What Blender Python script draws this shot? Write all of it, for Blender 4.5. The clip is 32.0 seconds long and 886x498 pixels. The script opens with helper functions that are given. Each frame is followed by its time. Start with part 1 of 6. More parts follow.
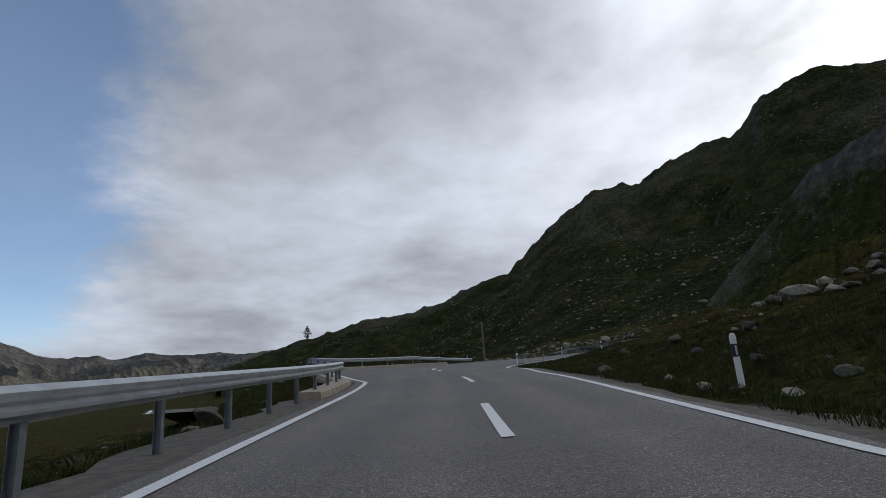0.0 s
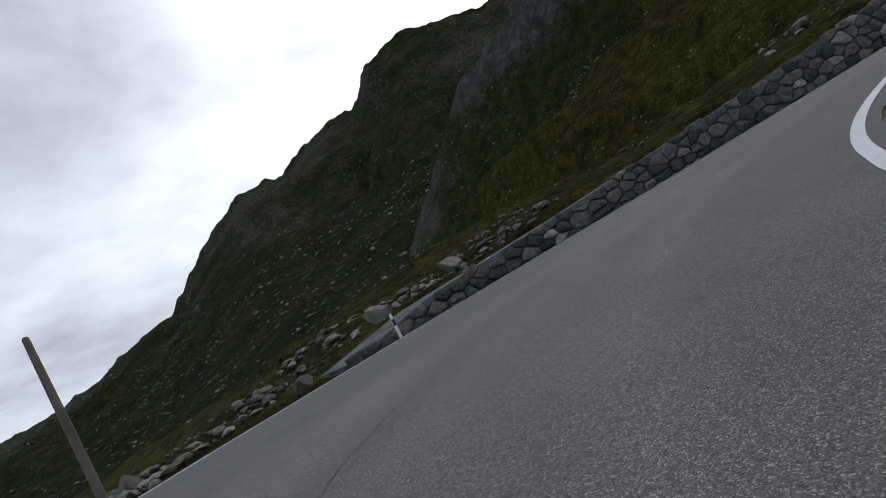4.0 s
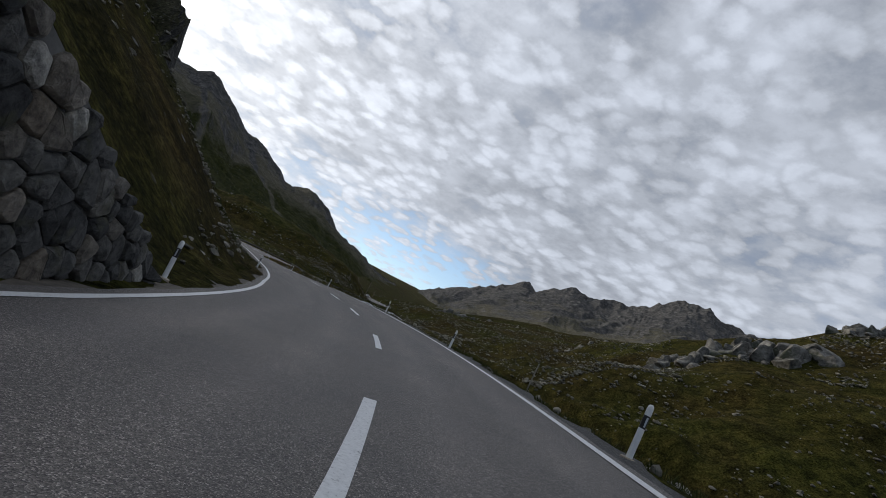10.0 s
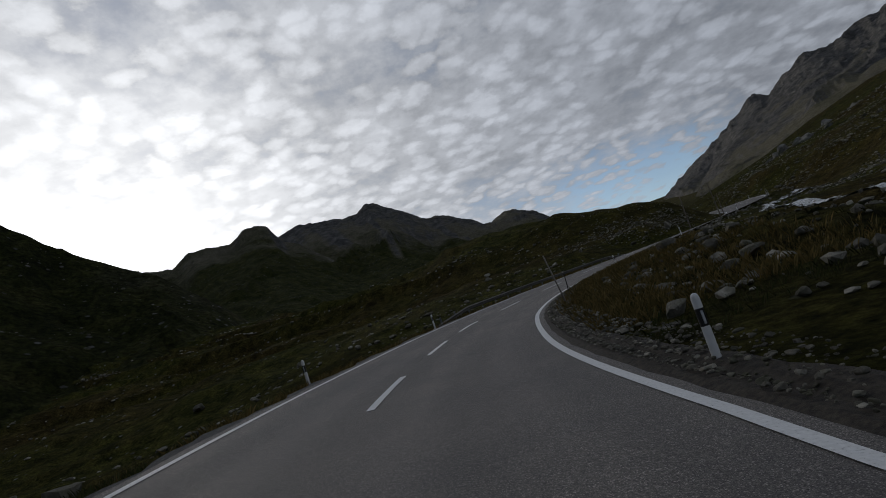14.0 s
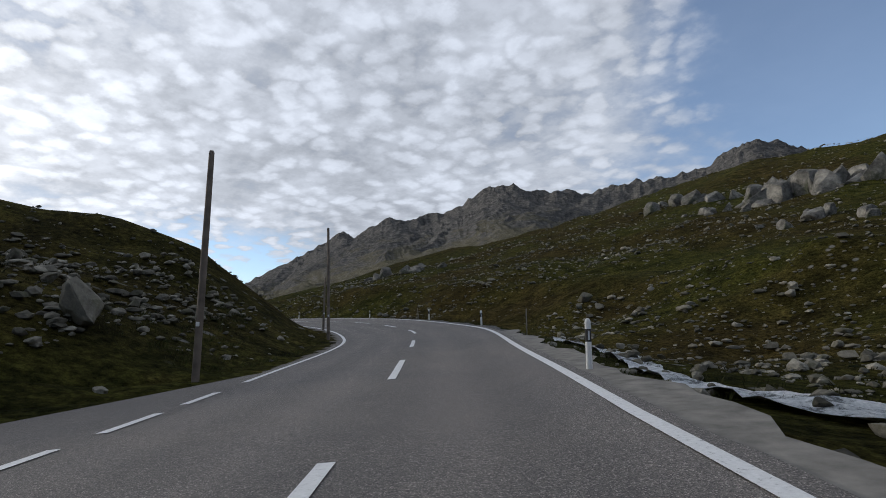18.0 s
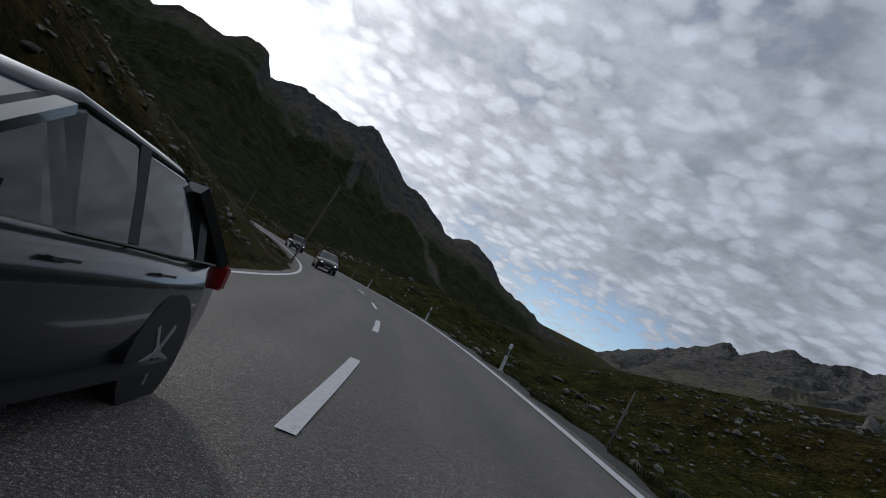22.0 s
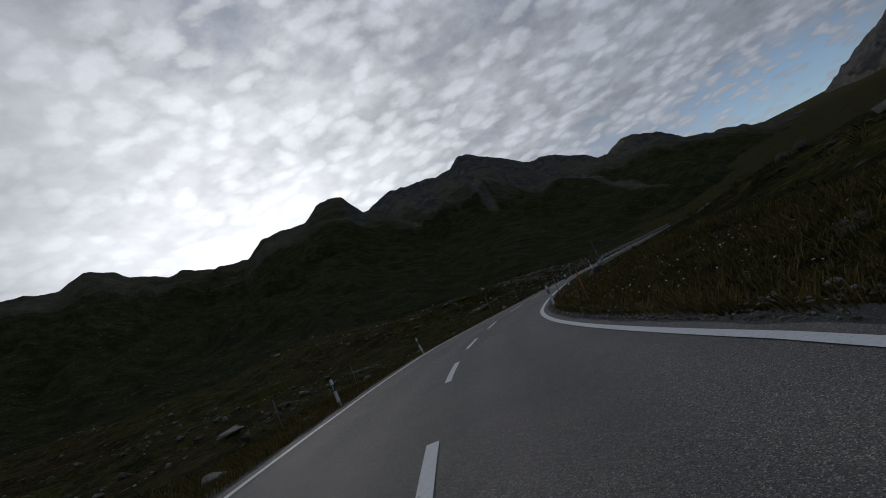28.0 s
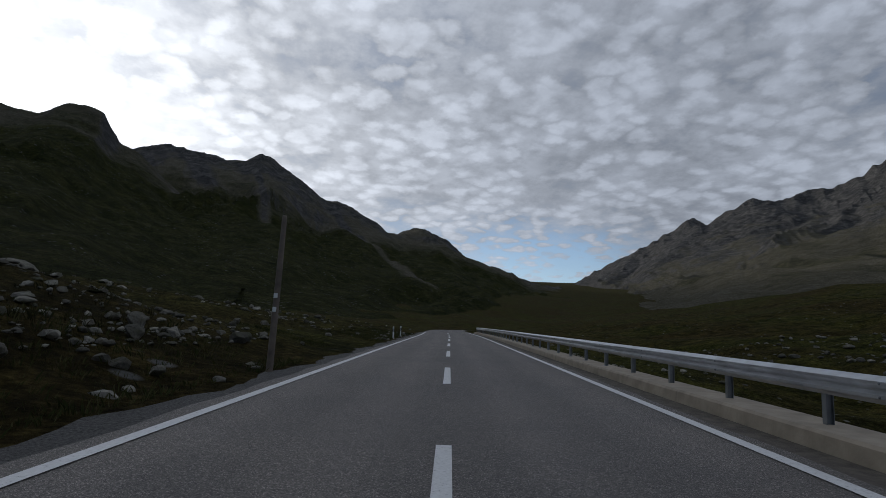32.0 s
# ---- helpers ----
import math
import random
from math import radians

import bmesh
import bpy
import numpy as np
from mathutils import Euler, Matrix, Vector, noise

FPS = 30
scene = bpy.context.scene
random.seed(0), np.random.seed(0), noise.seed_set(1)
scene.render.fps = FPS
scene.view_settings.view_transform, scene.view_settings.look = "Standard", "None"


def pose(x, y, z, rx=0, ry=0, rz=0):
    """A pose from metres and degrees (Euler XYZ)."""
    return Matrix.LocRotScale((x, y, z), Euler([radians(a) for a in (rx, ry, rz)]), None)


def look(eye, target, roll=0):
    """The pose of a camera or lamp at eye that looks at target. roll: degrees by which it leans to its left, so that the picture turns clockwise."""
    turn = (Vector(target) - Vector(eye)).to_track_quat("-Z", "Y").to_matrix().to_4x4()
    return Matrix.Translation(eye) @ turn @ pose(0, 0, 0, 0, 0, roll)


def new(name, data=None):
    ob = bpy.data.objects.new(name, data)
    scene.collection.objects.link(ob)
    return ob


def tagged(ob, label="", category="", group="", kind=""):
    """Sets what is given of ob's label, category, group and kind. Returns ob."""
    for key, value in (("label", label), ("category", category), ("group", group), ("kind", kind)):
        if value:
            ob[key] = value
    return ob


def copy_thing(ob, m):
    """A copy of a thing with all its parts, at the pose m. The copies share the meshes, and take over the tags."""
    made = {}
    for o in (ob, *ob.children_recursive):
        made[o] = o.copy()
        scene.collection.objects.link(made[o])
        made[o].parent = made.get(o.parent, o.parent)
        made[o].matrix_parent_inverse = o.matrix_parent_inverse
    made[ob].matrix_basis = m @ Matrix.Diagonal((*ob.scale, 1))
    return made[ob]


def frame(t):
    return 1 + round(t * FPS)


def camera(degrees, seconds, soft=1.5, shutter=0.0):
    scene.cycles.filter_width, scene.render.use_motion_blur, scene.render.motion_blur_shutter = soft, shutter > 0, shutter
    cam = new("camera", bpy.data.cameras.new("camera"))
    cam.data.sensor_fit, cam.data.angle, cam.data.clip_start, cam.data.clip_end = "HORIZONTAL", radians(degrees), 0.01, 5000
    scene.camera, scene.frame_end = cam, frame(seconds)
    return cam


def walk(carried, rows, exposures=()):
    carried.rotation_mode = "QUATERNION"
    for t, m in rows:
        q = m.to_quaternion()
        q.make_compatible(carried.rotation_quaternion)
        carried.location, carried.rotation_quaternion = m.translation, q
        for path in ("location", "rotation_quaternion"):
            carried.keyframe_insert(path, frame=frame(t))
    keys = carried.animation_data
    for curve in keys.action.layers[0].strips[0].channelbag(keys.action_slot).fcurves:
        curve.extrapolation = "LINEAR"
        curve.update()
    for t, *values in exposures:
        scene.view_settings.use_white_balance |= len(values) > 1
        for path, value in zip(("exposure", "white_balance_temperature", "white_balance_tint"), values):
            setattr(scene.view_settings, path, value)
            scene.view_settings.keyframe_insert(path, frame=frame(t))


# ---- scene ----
cam = camera(75.0, 32.0, soft=0.8)
# seconds, place, turn
PATH = [
    (0.00, -0.01, -0.03, 1.35, 104.31, 3.50, -2.80),
    (0.25, 0.22, 4.16, 1.72, 102.98, 3.25, -2.95),
    (0.50, 0.45, 8.30, 2.07, 101.64, 2.96, -3.08),
    (0.75, 0.69, 12.31, 2.41, 100.14, 2.53, -3.16),
    (1.00, 0.91, 16.21, 2.73, 98.93, 2.10, -3.23),
    (1.25, 1.13, 19.97, 3.05, 98.64, 1.63, -3.43),
    (1.50, 1.33, 23.60, 3.35, 98.63, 1.58, -3.48),
    (1.75, 1.53, 27.09, 3.63, 98.41, 2.22, -3.02),
    (2.00, 1.76, 30.44, 3.90, 98.19, 4.10, -2.51),
    (2.25, 2.01, 33.65, 4.13, 97.96, 8.45, -2.03),
    (2.50, 2.34, 36.70, 4.33, 97.87, 13.56, -2.30),
    (2.75, 2.79, 39.60, 4.50, 97.93, 18.20, -4.15),
    (3.00, 3.40, 42.31, 4.65, 97.94, 22.27, -7.35),
    (3.25, 4.25, 44.80, 4.77, 97.89, 25.13, -12.09),
    (3.50, 5.33, 47.04, 4.89, 97.66, 27.14, -17.99),
    (3.75, 6.73, 49.02, 5.00, 97.25, 28.36, -24.83),
    (4.00, 8.37, 50.73, 5.13, 96.76, 28.89, -32.27),
    (4.25, 10.23, 52.19, 5.33, 96.23, 28.78, -40.05),
    (4.50, 12.26, 53.41, 5.56, 95.90, 28.26, -47.72),
    (4.75, 14.36, 54.39, 5.81, 95.94, 27.54, -54.60),
    (5.00, 16.55, 55.12, 6.05, 96.25, 26.92, -61.42),
    (5.25, 18.79, 55.56, 6.29, 96.79, 27.19, -68.75),
    (5.50, 21.08, 55.72, 6.51, 97.28, 27.10, -76.62),
    (5.75, 23.35, 55.59, 6.69, 97.92, 25.40, -85.50),
    (6.00, 25.66, 55.19, 6.85, 98.58, 22.87, -94.03),
    (6.25, 28.02, 54.50, 7.00, 98.77, 19.70, -100.94),
    (6.50, 30.41, 53.57, 7.14, 98.89, 16.11, -106.67),
    (6.75, 32.84, 52.44, 7.31, 99.05, 12.41, -111.28),
    (7.00, 35.33, 51.11, 7.48, 99.23, 8.71, -114.87),
    (7.25, 37.89, 49.63, 7.68, 99.46, 5.29, -117.40),
    (7.50, 40.54, 47.98, 7.89, 99.62, 2.04, -119.26),
    (7.75, 43.31, 46.19, 8.11, 99.63, -0.85, -120.77),
    (8.00, 46.23, 44.25, 8.35, 99.63, -3.94, -121.96),
    (8.25, 49.32, 42.17, 8.59, 99.80, -7.88, -123.00),
    (8.50, 52.58, 39.99, 8.83, 100.07, -12.11, -123.78),
    (8.75, 56.05, 37.73, 9.06, 100.46, -16.60, -124.44),
    (9.00, 59.74, 35.41, 9.29, 100.77, -20.38, -124.41),
    (9.25, 63.65, 33.08, 9.50, 100.60, -21.96, -122.65),
    (9.50, 67.83, 30.75, 9.71, 100.35, -22.93, -120.49),
    (9.75, 72.34, 28.44, 9.92, 100.40, -24.59, -119.21),
    (10.00, 77.18, 26.20, 10.13, 100.58, -26.39, -118.05),
    (10.25, 82.37, 24.06, 10.35, 100.92, -28.27, -116.75),
    (10.50, 87.90, 22.05, 10.57, 101.14, -30.13, -115.09),
    (10.75, 93.76, 20.20, 10.80, 100.77, -32.06, -112.50),
    (11.00, 99.92, 18.52, 11.04, 100.22, -33.44, -109.61),
    (11.25, 106.33, 16.99, 11.27, 99.99, -33.56, -107.11),
    (11.50, 112.94, 15.68, 11.50, 99.81, -32.95, -104.71),
    (11.75, 119.70, 14.62, 11.73, 99.49, -31.99, -102.30),
    (12.00, 126.59, 13.80, 11.95, 99.04, -30.32, -99.91),
    (12.25, 133.57, 13.23, 12.14, 98.38, -27.75, -97.51),
    (12.50, 140.62, 12.85, 12.32, 97.76, -24.11, -95.27),
    (12.75, 147.71, 12.64, 12.47, 97.46, -19.11, -93.26),
    (13.00, 154.80, 12.53, 12.59, 97.31, -12.98, -91.58),
    (13.25, 161.87, 12.46, 12.69, 97.11, -5.61, -90.27),
    (13.50, 168.87, 12.39, 12.78, 97.07, 2.33, -89.44),
    (13.75, 175.75, 12.25, 12.85, 97.24, 10.76, -89.18),
    (14.00, 182.44, 12.01, 12.91, 97.61, 18.14, -89.54),
    (14.25, 188.84, 11.61, 12.98, 98.40, 22.43, -90.70),
    (14.50, 195.00, 11.03, 13.06, 99.15, 25.15, -92.45),
    (14.75, 200.87, 10.23, 13.18, 99.34, 26.96, -94.62),
    (15.00, 206.55, 9.18, 13.33, 99.47, 28.25, -97.27),
    (15.25, 212.08, 7.84, 13.51, 99.78, 29.87, -100.41),
    (15.50, 217.51, 6.18, 13.72, 100.37, 31.21, -103.97),
    (15.75, 222.87, 4.20, 13.95, 101.87, 31.99, -108.02),
    (16.00, 228.16, 1.86, 14.19, 103.18, 32.18, -112.12),
    (16.25, 233.38, -0.86, 14.45, 103.24, 31.49, -115.75),
    (16.50, 238.52, -3.93, 14.71, 102.69, 29.91, -119.12),
    (16.75, 243.59, -7.37, 14.99, 101.79, 27.43, -122.21),
    (17.00, 248.58, -11.13, 15.27, 100.75, 24.00, -125.02),
    (17.25, 253.50, -15.18, 15.56, 99.80, 19.61, -127.64),
    (17.50, 258.32, -19.44, 15.85, 99.10, 14.27, -129.87),
    (17.75, 263.03, -23.85, 16.14, 98.90, 7.93, -131.68),
    (18.00, 267.66, -28.31, 16.41, 98.93, 0.79, -133.07),
    (18.25, 272.20, -32.73, 16.67, 98.85, -7.28, -134.03),
    (18.50, 276.70, -37.02, 16.91, 98.98, -15.50, -134.46),
    (18.75, 281.24, -41.12, 17.15, 99.72, -23.41, -134.41),
    (19.00, 285.81, -44.96, 17.39, 100.39, -30.24, -133.55),
    (19.25, 290.47, -48.47, 17.66, 100.12, -34.75, -130.97),
    (19.50, 295.20, -51.66, 17.94, 99.46, -37.82, -127.59),
    (19.75, 300.00, -54.49, 18.25, 98.98, -40.02, -124.38),
    (20.00, 304.88, -57.02, 18.57, 98.62, -41.25, -121.15),
    (20.25, 309.84, -59.31, 18.90, 98.59, -41.64, -118.00),
    (20.50, 314.89, -61.35, 19.22, 98.72, -41.11, -114.97),
    (20.75, 320.03, -63.15, 19.52, 98.95, -39.38, -112.14),
    (21.00, 325.29, -64.70, 19.80, 99.17, -37.06, -109.35),
    (21.25, 330.67, -65.99, 20.07, 99.13, -34.65, -106.29),
    (21.50, 336.25, -67.05, 20.31, 98.97, -32.15, -103.46),
    (21.75, 342.09, -67.90, 20.53, 98.60, -29.85, -101.34),
    (22.00, 348.21, -68.57, 20.73, 98.18, -27.38, -99.45),
    (22.25, 354.66, -69.11, 20.92, 97.86, -23.78, -97.31),
    (22.50, 361.34, -69.49, 21.09, 97.84, -21.24, -95.38),
    (22.75, 368.19, -69.71, 21.25, 98.35, -22.41, -94.02),
    (23.00, 375.10, -69.72, 21.41, 98.94, -25.08, -92.65),
    (23.25, 381.98, -69.51, 21.56, 99.41, -28.06, -90.85),
    (23.50, 388.79, -69.03, 21.71, 99.56, -30.84, -88.52),
    (23.75, 395.45, -68.26, 21.85, 98.98, -32.42, -85.09),
    (24.00, 401.95, -67.22, 21.99, 98.34, -33.01, -81.59),
    (24.25, 408.23, -65.89, 22.13, 98.59, -32.73, -79.34),
    (24.50, 414.30, -64.35, 22.27, 98.80, -31.07, -77.10),
    (24.75, 420.11, -62.62, 22.41, 98.21, -27.26, -73.73),
    (25.00, 425.71, -60.73, 22.55, 97.68, -22.07, -70.58),
    (25.25, 431.11, -58.72, 22.70, 97.54, -15.94, -68.48),
    (25.50, 436.37, -56.63, 22.85, 97.58, -9.25, -67.03),
    (25.75, 441.54, -54.49, 23.02, 97.72, -2.36, -66.13),
    (26.00, 446.70, -52.32, 23.19, 97.89, 4.35, -65.74),
    (26.25, 451.93, -50.18, 23.36, 98.03, 10.52, -65.84),
    (26.50, 457.26, -48.08, 23.54, 98.09, 15.76, -66.44),
    (26.75, 462.77, -46.06, 23.72, 98.03, 19.52, -67.62),
    (27.00, 468.47, -44.13, 23.89, 97.90, 22.01, -69.21),
    (27.25, 474.38, -42.29, 24.04, 97.76, 22.95, -71.17),
    (27.50, 480.46, -40.57, 24.18, 97.74, 23.22, -73.07),
    (27.75, 486.70, -39.00, 24.29, 98.02, 23.61, -74.30),
    (28.00, 493.05, -37.59, 24.38, 98.39, 24.18, -75.36),
    (28.25, 499.46, -36.40, 24.45, 98.64, 25.30, -76.43),
    (28.50, 505.93, -35.44, 24.51, 98.74, 26.70, -77.86),
    (28.75, 512.44, -34.71, 24.57, 98.43, 28.49, -80.38),
    (29.00, 519.00, -34.23, 24.65, 98.08, 29.82, -83.13),
    (29.25, 525.63, -34.00, 24.75, 98.39, 29.65, -85.16),
    (29.50, 532.30, -34.00, 24.87, 98.69, 28.77, -87.11),
    (29.75, 539.00, -34.24, 25.01, 98.26, 27.59, -89.47),
    (30.00, 545.70, -34.70, 25.16, 97.75, 26.04, -91.75),
    (30.25, 552.36, -35.39, 25.32, 97.61, 24.46, -93.57),
    (30.50, 558.91, -36.24, 25.48, 97.55, 22.24, -95.24),
    (30.75, 565.28, -37.22, 25.61, 97.41, 18.65, -96.95),
    (31.00, 571.43, -38.29, 25.72, 97.35, 14.32, -98.54),
    (31.25, 577.28, -39.41, 25.80, 97.40, 9.47, -100.05),
    (31.50, 582.85, -40.57, 25.86, 97.57, 4.71, -101.29),
    (31.75, 588.04, -41.76, 25.90, 97.85, 0.98, -101.92),
    (32.00, 593.09, -42.97, 25.92, 98.15, -2.43, -102.37),
]
walk(cam, [(r[0], pose(*r[1:])) for r in PATH],
     [(t, stops, 6420 if t < 21 else 6200, 10) for t, stops in ((0, 0.7), (1, 0.9), (2.5, 0.95), (4.5, 1.1), (5.3, 1.05), (6, 0.6), (7, 0.45), (8, 0.62), (10, 0.48), (12, 0.0), (13, -0.12), (14, -0.33), (15.5, -0.35), (17.5, 0.45),
      (19, 0.88), (20, 0.65), (21, 0.35), (23, -0.2), (24.5, -0.15), (26.5, -0.45), (29, -0.58), (31, -0.3), (32, -0.1))])

# ---- light ----
SUN_AZ, SUN_EL = radians(29.0), radians(13.0)
SUN_DIR = Vector((math.cos(SUN_AZ) * math.cos(SUN_EL), math.sin(SUN_AZ) * math.cos(SUN_EL), math.sin(SUN_EL)))
sun_data = bpy.data.lights.new("sun", "SUN")
sun_data.energy, sun_data.angle, sun_data.color = 1.5, radians(5), (1.0, 0.92, 0.80)
sun = new("sun", sun_data)
sun.matrix_world = look(SUN_DIR * 100, (0, 0, 0))


def sky_world():
    w = bpy.data.worlds.new("sky")
    scene.world = w
    w.use_nodes = True
    nt = w.node_tree
    nt.nodes.clear()
    N, L = nt.nodes.new, nt.links.new
    out = N("ShaderNodeOutputWorld")
    sky = N("ShaderNodeTexSky")
    sky.sky_type, sky.sun_disc = "NISHITA", False
    sky.sun_elevation, sky.sun_rotation = SUN_EL + radians(10), math.pi / 2 - SUN_AZ
    sky.altitude = 2200
    bg_sky = N("ShaderNodeBackground")
    bg_sky.inputs["Strength"].default_value = 0.10
    L(sky.outputs[0], bg_sky.inputs["Color"])
    tc = N("ShaderNodeTexCoord")
    sep = N("ShaderNodeSeparateXYZ")
    L(tc.outputs["Generated"], sep.inputs[0])

    def m(op, a, b=None, c=None):
        n = N("ShaderNodeMath")
        n.operation = op
        for i, v in enumerate((a, b, c)):
            if v is None:
                continue
            if isinstance(v, (int, float)):
                n.inputs[i].default_value = v
            else:
                L(v, n.inputs[i])
        return n.outputs[0]

    # a flat cloud deck seen from below
    zc = m("MAXIMUM", m("ADD", sep.outputs["Z"], 0.22), 0.08)
    cx, cy = m("DIVIDE", sep.outputs["X"], zc), m("DIVIDE", sep.outputs["Y"], zc)
    comb = N("ShaderNodeCombineXYZ")
    L(cx, comb.inputs[0]), L(cy, comb.inputs[1])

    def tex(scale, detail, rough, dist=0.0, off=0.0):
        mp = N("ShaderNodeMapping")
        mp.inputs["Location"].default_value = (off, off * 0.7, 0)
        L(comb.outputs[0], mp.inputs[0])
        n = N("ShaderNodeTexNoise")
        n.inputs["Scale"].default_value, n.inputs["Detail"].default_value = scale, detail
        n.inputs["Roughness"].default_value, n.inputs["Distortion"].default_value = rough, dist
        L(mp.outputs[0], n.inputs["Vector"])
        return n.outputs[0]

    big, small, puff = tex(0.7, 3, 0.5, 0.0, 3.1), tex(11.0, 6, 0.62), tex(3.0, 5, 0.55, 0.0, 7.7)
    veil = tex(1.5, 4, 0.5, 0.3, 1.9)

    # rounded cloudlets
    warp = N("ShaderNodeTexNoise")
    warp.inputs["Scale"].default_value, warp.inputs["Detail"].default_value = 7.0, 7
    warp.inputs["Roughness"].default_value = 0.6
    L(comb.outputs[0], warp.inputs["Vector"])
    off = N("ShaderNodeVectorMath")
    off.operation = "MULTIPLY_ADD"
    off.inputs[1].default_value = (0.16, 0.16, 0)
    L(warp.outputs["Color"], off.inputs[0]), L(comb.outputs[0], off.inputs[2])
    vor = N("ShaderNodeTexVoronoi")
    vor.feature = "SMOOTH_F1"
    vor.inputs["Scale"].default_value, vor.inputs["Smoothness"].default_value = 14.0, 0.35
    L(off.outputs[0], vor.inputs["Vector"])

    def ramp(v, lo, hi, a, b):
        n = N("ShaderNodeMapRange")
        n.interpolation_type = "SMOOTHSTEP"
        for i, q in enumerate((lo, hi, a, b)):
            n.inputs[i + 1].default_value = q
        L(v, n.inputs[0])
        return n.outputs[0]

    flat = m("SQRT", m("MAXIMUM", m("SUBTRACT", 1.0, m("MULTIPLY", sep.outputs["Z"], sep.outputs["Z"])), 0.05))

    def towards(azimuth):
        a = radians(azimuth)
        return m("MAXIMUM", m("DIVIDE", m("ADD", m("MULTIPLY", sep.outputs["X"], math.cos(a)), m("MULTIPLY", sep.outputs["Y"], math.sin(a))), flat), 0.0)

    # towards the sun
    dot = N("ShaderNodeVectorMath")
    dot.operation = "DOT_PRODUCT"
    dot.inputs[1].default_value = SUN_DIR
    L(tc.outputs["Generated"], dot.inputs[0])
    tosun = m("MAXIMUM", dot.outputs["Value"], 0.0)
    halo = m("POWER", tosun, 26.0)
    wide = m("POWER", tosun, 5.0)
    # broken into small puffs in the east, a closed smooth sheet in the north and west
    broken = ramp(towards(-10), 0.30, 0.85, 0.0, 1.0)
    cell = ramp(vor.outputs["Distance"], 0.20, 0.66, 1.0, 0.0)
    cover = m("ADD", m("MULTIPLY", big, 0.60), m("MULTIPLY", small, 0.22))
    cover = m("ADD", cover, m("ADD", m("MULTIPLY", puff, 0.34), m("MULTIPLY", m("MULTIPLY", cell, broken), 0.24)))
    cover = m("ADD", cover, m("MULTIPLY", m("SUBTRACT", 1.0, broken), 0.26))
    high = ramp(sep.outputs["Z"], 0.45, 0.72, 1.0, 0.0)
    clear_w = m("MULTIPLY", m("MULTIPLY", m("POWER", towards(143), 10.0), 1.25), ramp(sep.outputs["Z"], 0.07, 0.16, 0.45, 1.0))
    clear_s = m("MULTIPLY", m("MULTIPLY", m("POWER", towards(-95), 10.0), 1.2), high)
    clear_e = m("MULTIPLY", m("POWER", towards(-21), 80.0), 0.40)
    low = ramp(sep.outputs["Z"], 0.10, 0.24, 1.0, 0.0)
    cover = m("SUBTRACT", cover, m("ADD", clear_w, m("ADD", clear_s, m("MULTIPLY", clear_e, low))))
    mask = ramp(cover, 0.28, 0.60, 0.10, 1.0)
    # brightness of the deck: puffs bright, their bases grey
    puffs = m("ADD", m("MULTIPLY", cell, 0.19), m("MULTIPLY", ramp(small, 0.36, 0.64, 0.0, 1.0), 0.10))
    puffs = m("ADD", puffs, m("ADD", m("MULTIPLY", ramp(puff, 0.32, 0.66, 0.0, 1.0), 0.15), 0.375))
    plainly = m("ADD", m("MULTIPLY", ramp(veil, 0.30, 0.68, 0.0, 1.0), 0.24), m("ADD", m("MULTIPLY", ramp(puff, 0.3, 0.7, 0.0, 1.0), 0.07), 0.315))
    plainly = m("ADD", plainly, m("MULTIPLY", ramp(small, 0.36, 0.64, 0.0, 1.0), 0.03))
    shade = m("ADD", m("MULTIPLY", puffs, broken), m("MULTIPLY", plainly, m("SUBTRACT", 1.0, broken)))
    shade = m("ADD", m("MULTIPLY", shade, m("ADD", m("MULTIPLY", wide, 0.95), 0.66)), m("MULTIPLY", halo, 0.75))
    colr = N("ShaderNodeMixRGB")
    colr.blend_type = "MIX"
    colr.inputs[1].default_value, colr.inputs[2].default_value = (0.88, 0.95, 1.08, 1), (0.98, 0.98, 0.98, 1)
    L(wide, colr.inputs[0])
    bg_cl = N("ShaderNodeBackground")
    L(colr.outputs[0], bg_cl.inputs["Color"]), L(shade, bg_cl.inputs["Strength"])
    mix = N("ShaderNodeMixShader")
    L(mask, mix.inputs[0]), L(bg_sky.outputs[0], mix.inputs[1]), L(bg_cl.outputs[0], mix.inputs[2])
    L(mix.outputs[0], out.inputs[0])


sky_world()

# ---- materials ----


def mat(name, build):
    ma = bpy.data.materials.new(name)
    ma.use_nodes = True
    nt = ma.node_tree
    bsdf = nt.nodes["Principled BSDF"]
    build(nt, bsdf)
    return ma


def tex_noise(nt, scale, detail=4, rough=0.55, coord="Object", dist=0.0):
    tc = nt.nodes.new("ShaderNodeTexCoord")
    n = nt.nodes.new("ShaderNodeTexNoise")
    n.inputs["Scale"].default_value, n.inputs["Detail"].default_value = scale, detail
    n.inputs["Roughness"].default_value, n.inputs["Distortion"].default_value = rough, dist
    nt.links.new(tc.outputs[coord], n.inputs["Vector"])
    return n.outputs[0]


def ramp_of(nt, fac, stops):
    r = nt.nodes.new("ShaderNodeValToRGB")
    el = r.color_ramp.elements
    while len(el) < len(stops):
        el.new(0.5)
    for e, (p, c) in zip(el, stops):
        e.position, e.color = p, (*c, 1)
    nt.links.new(fac, r.inputs[0])
    return r.outputs[0]


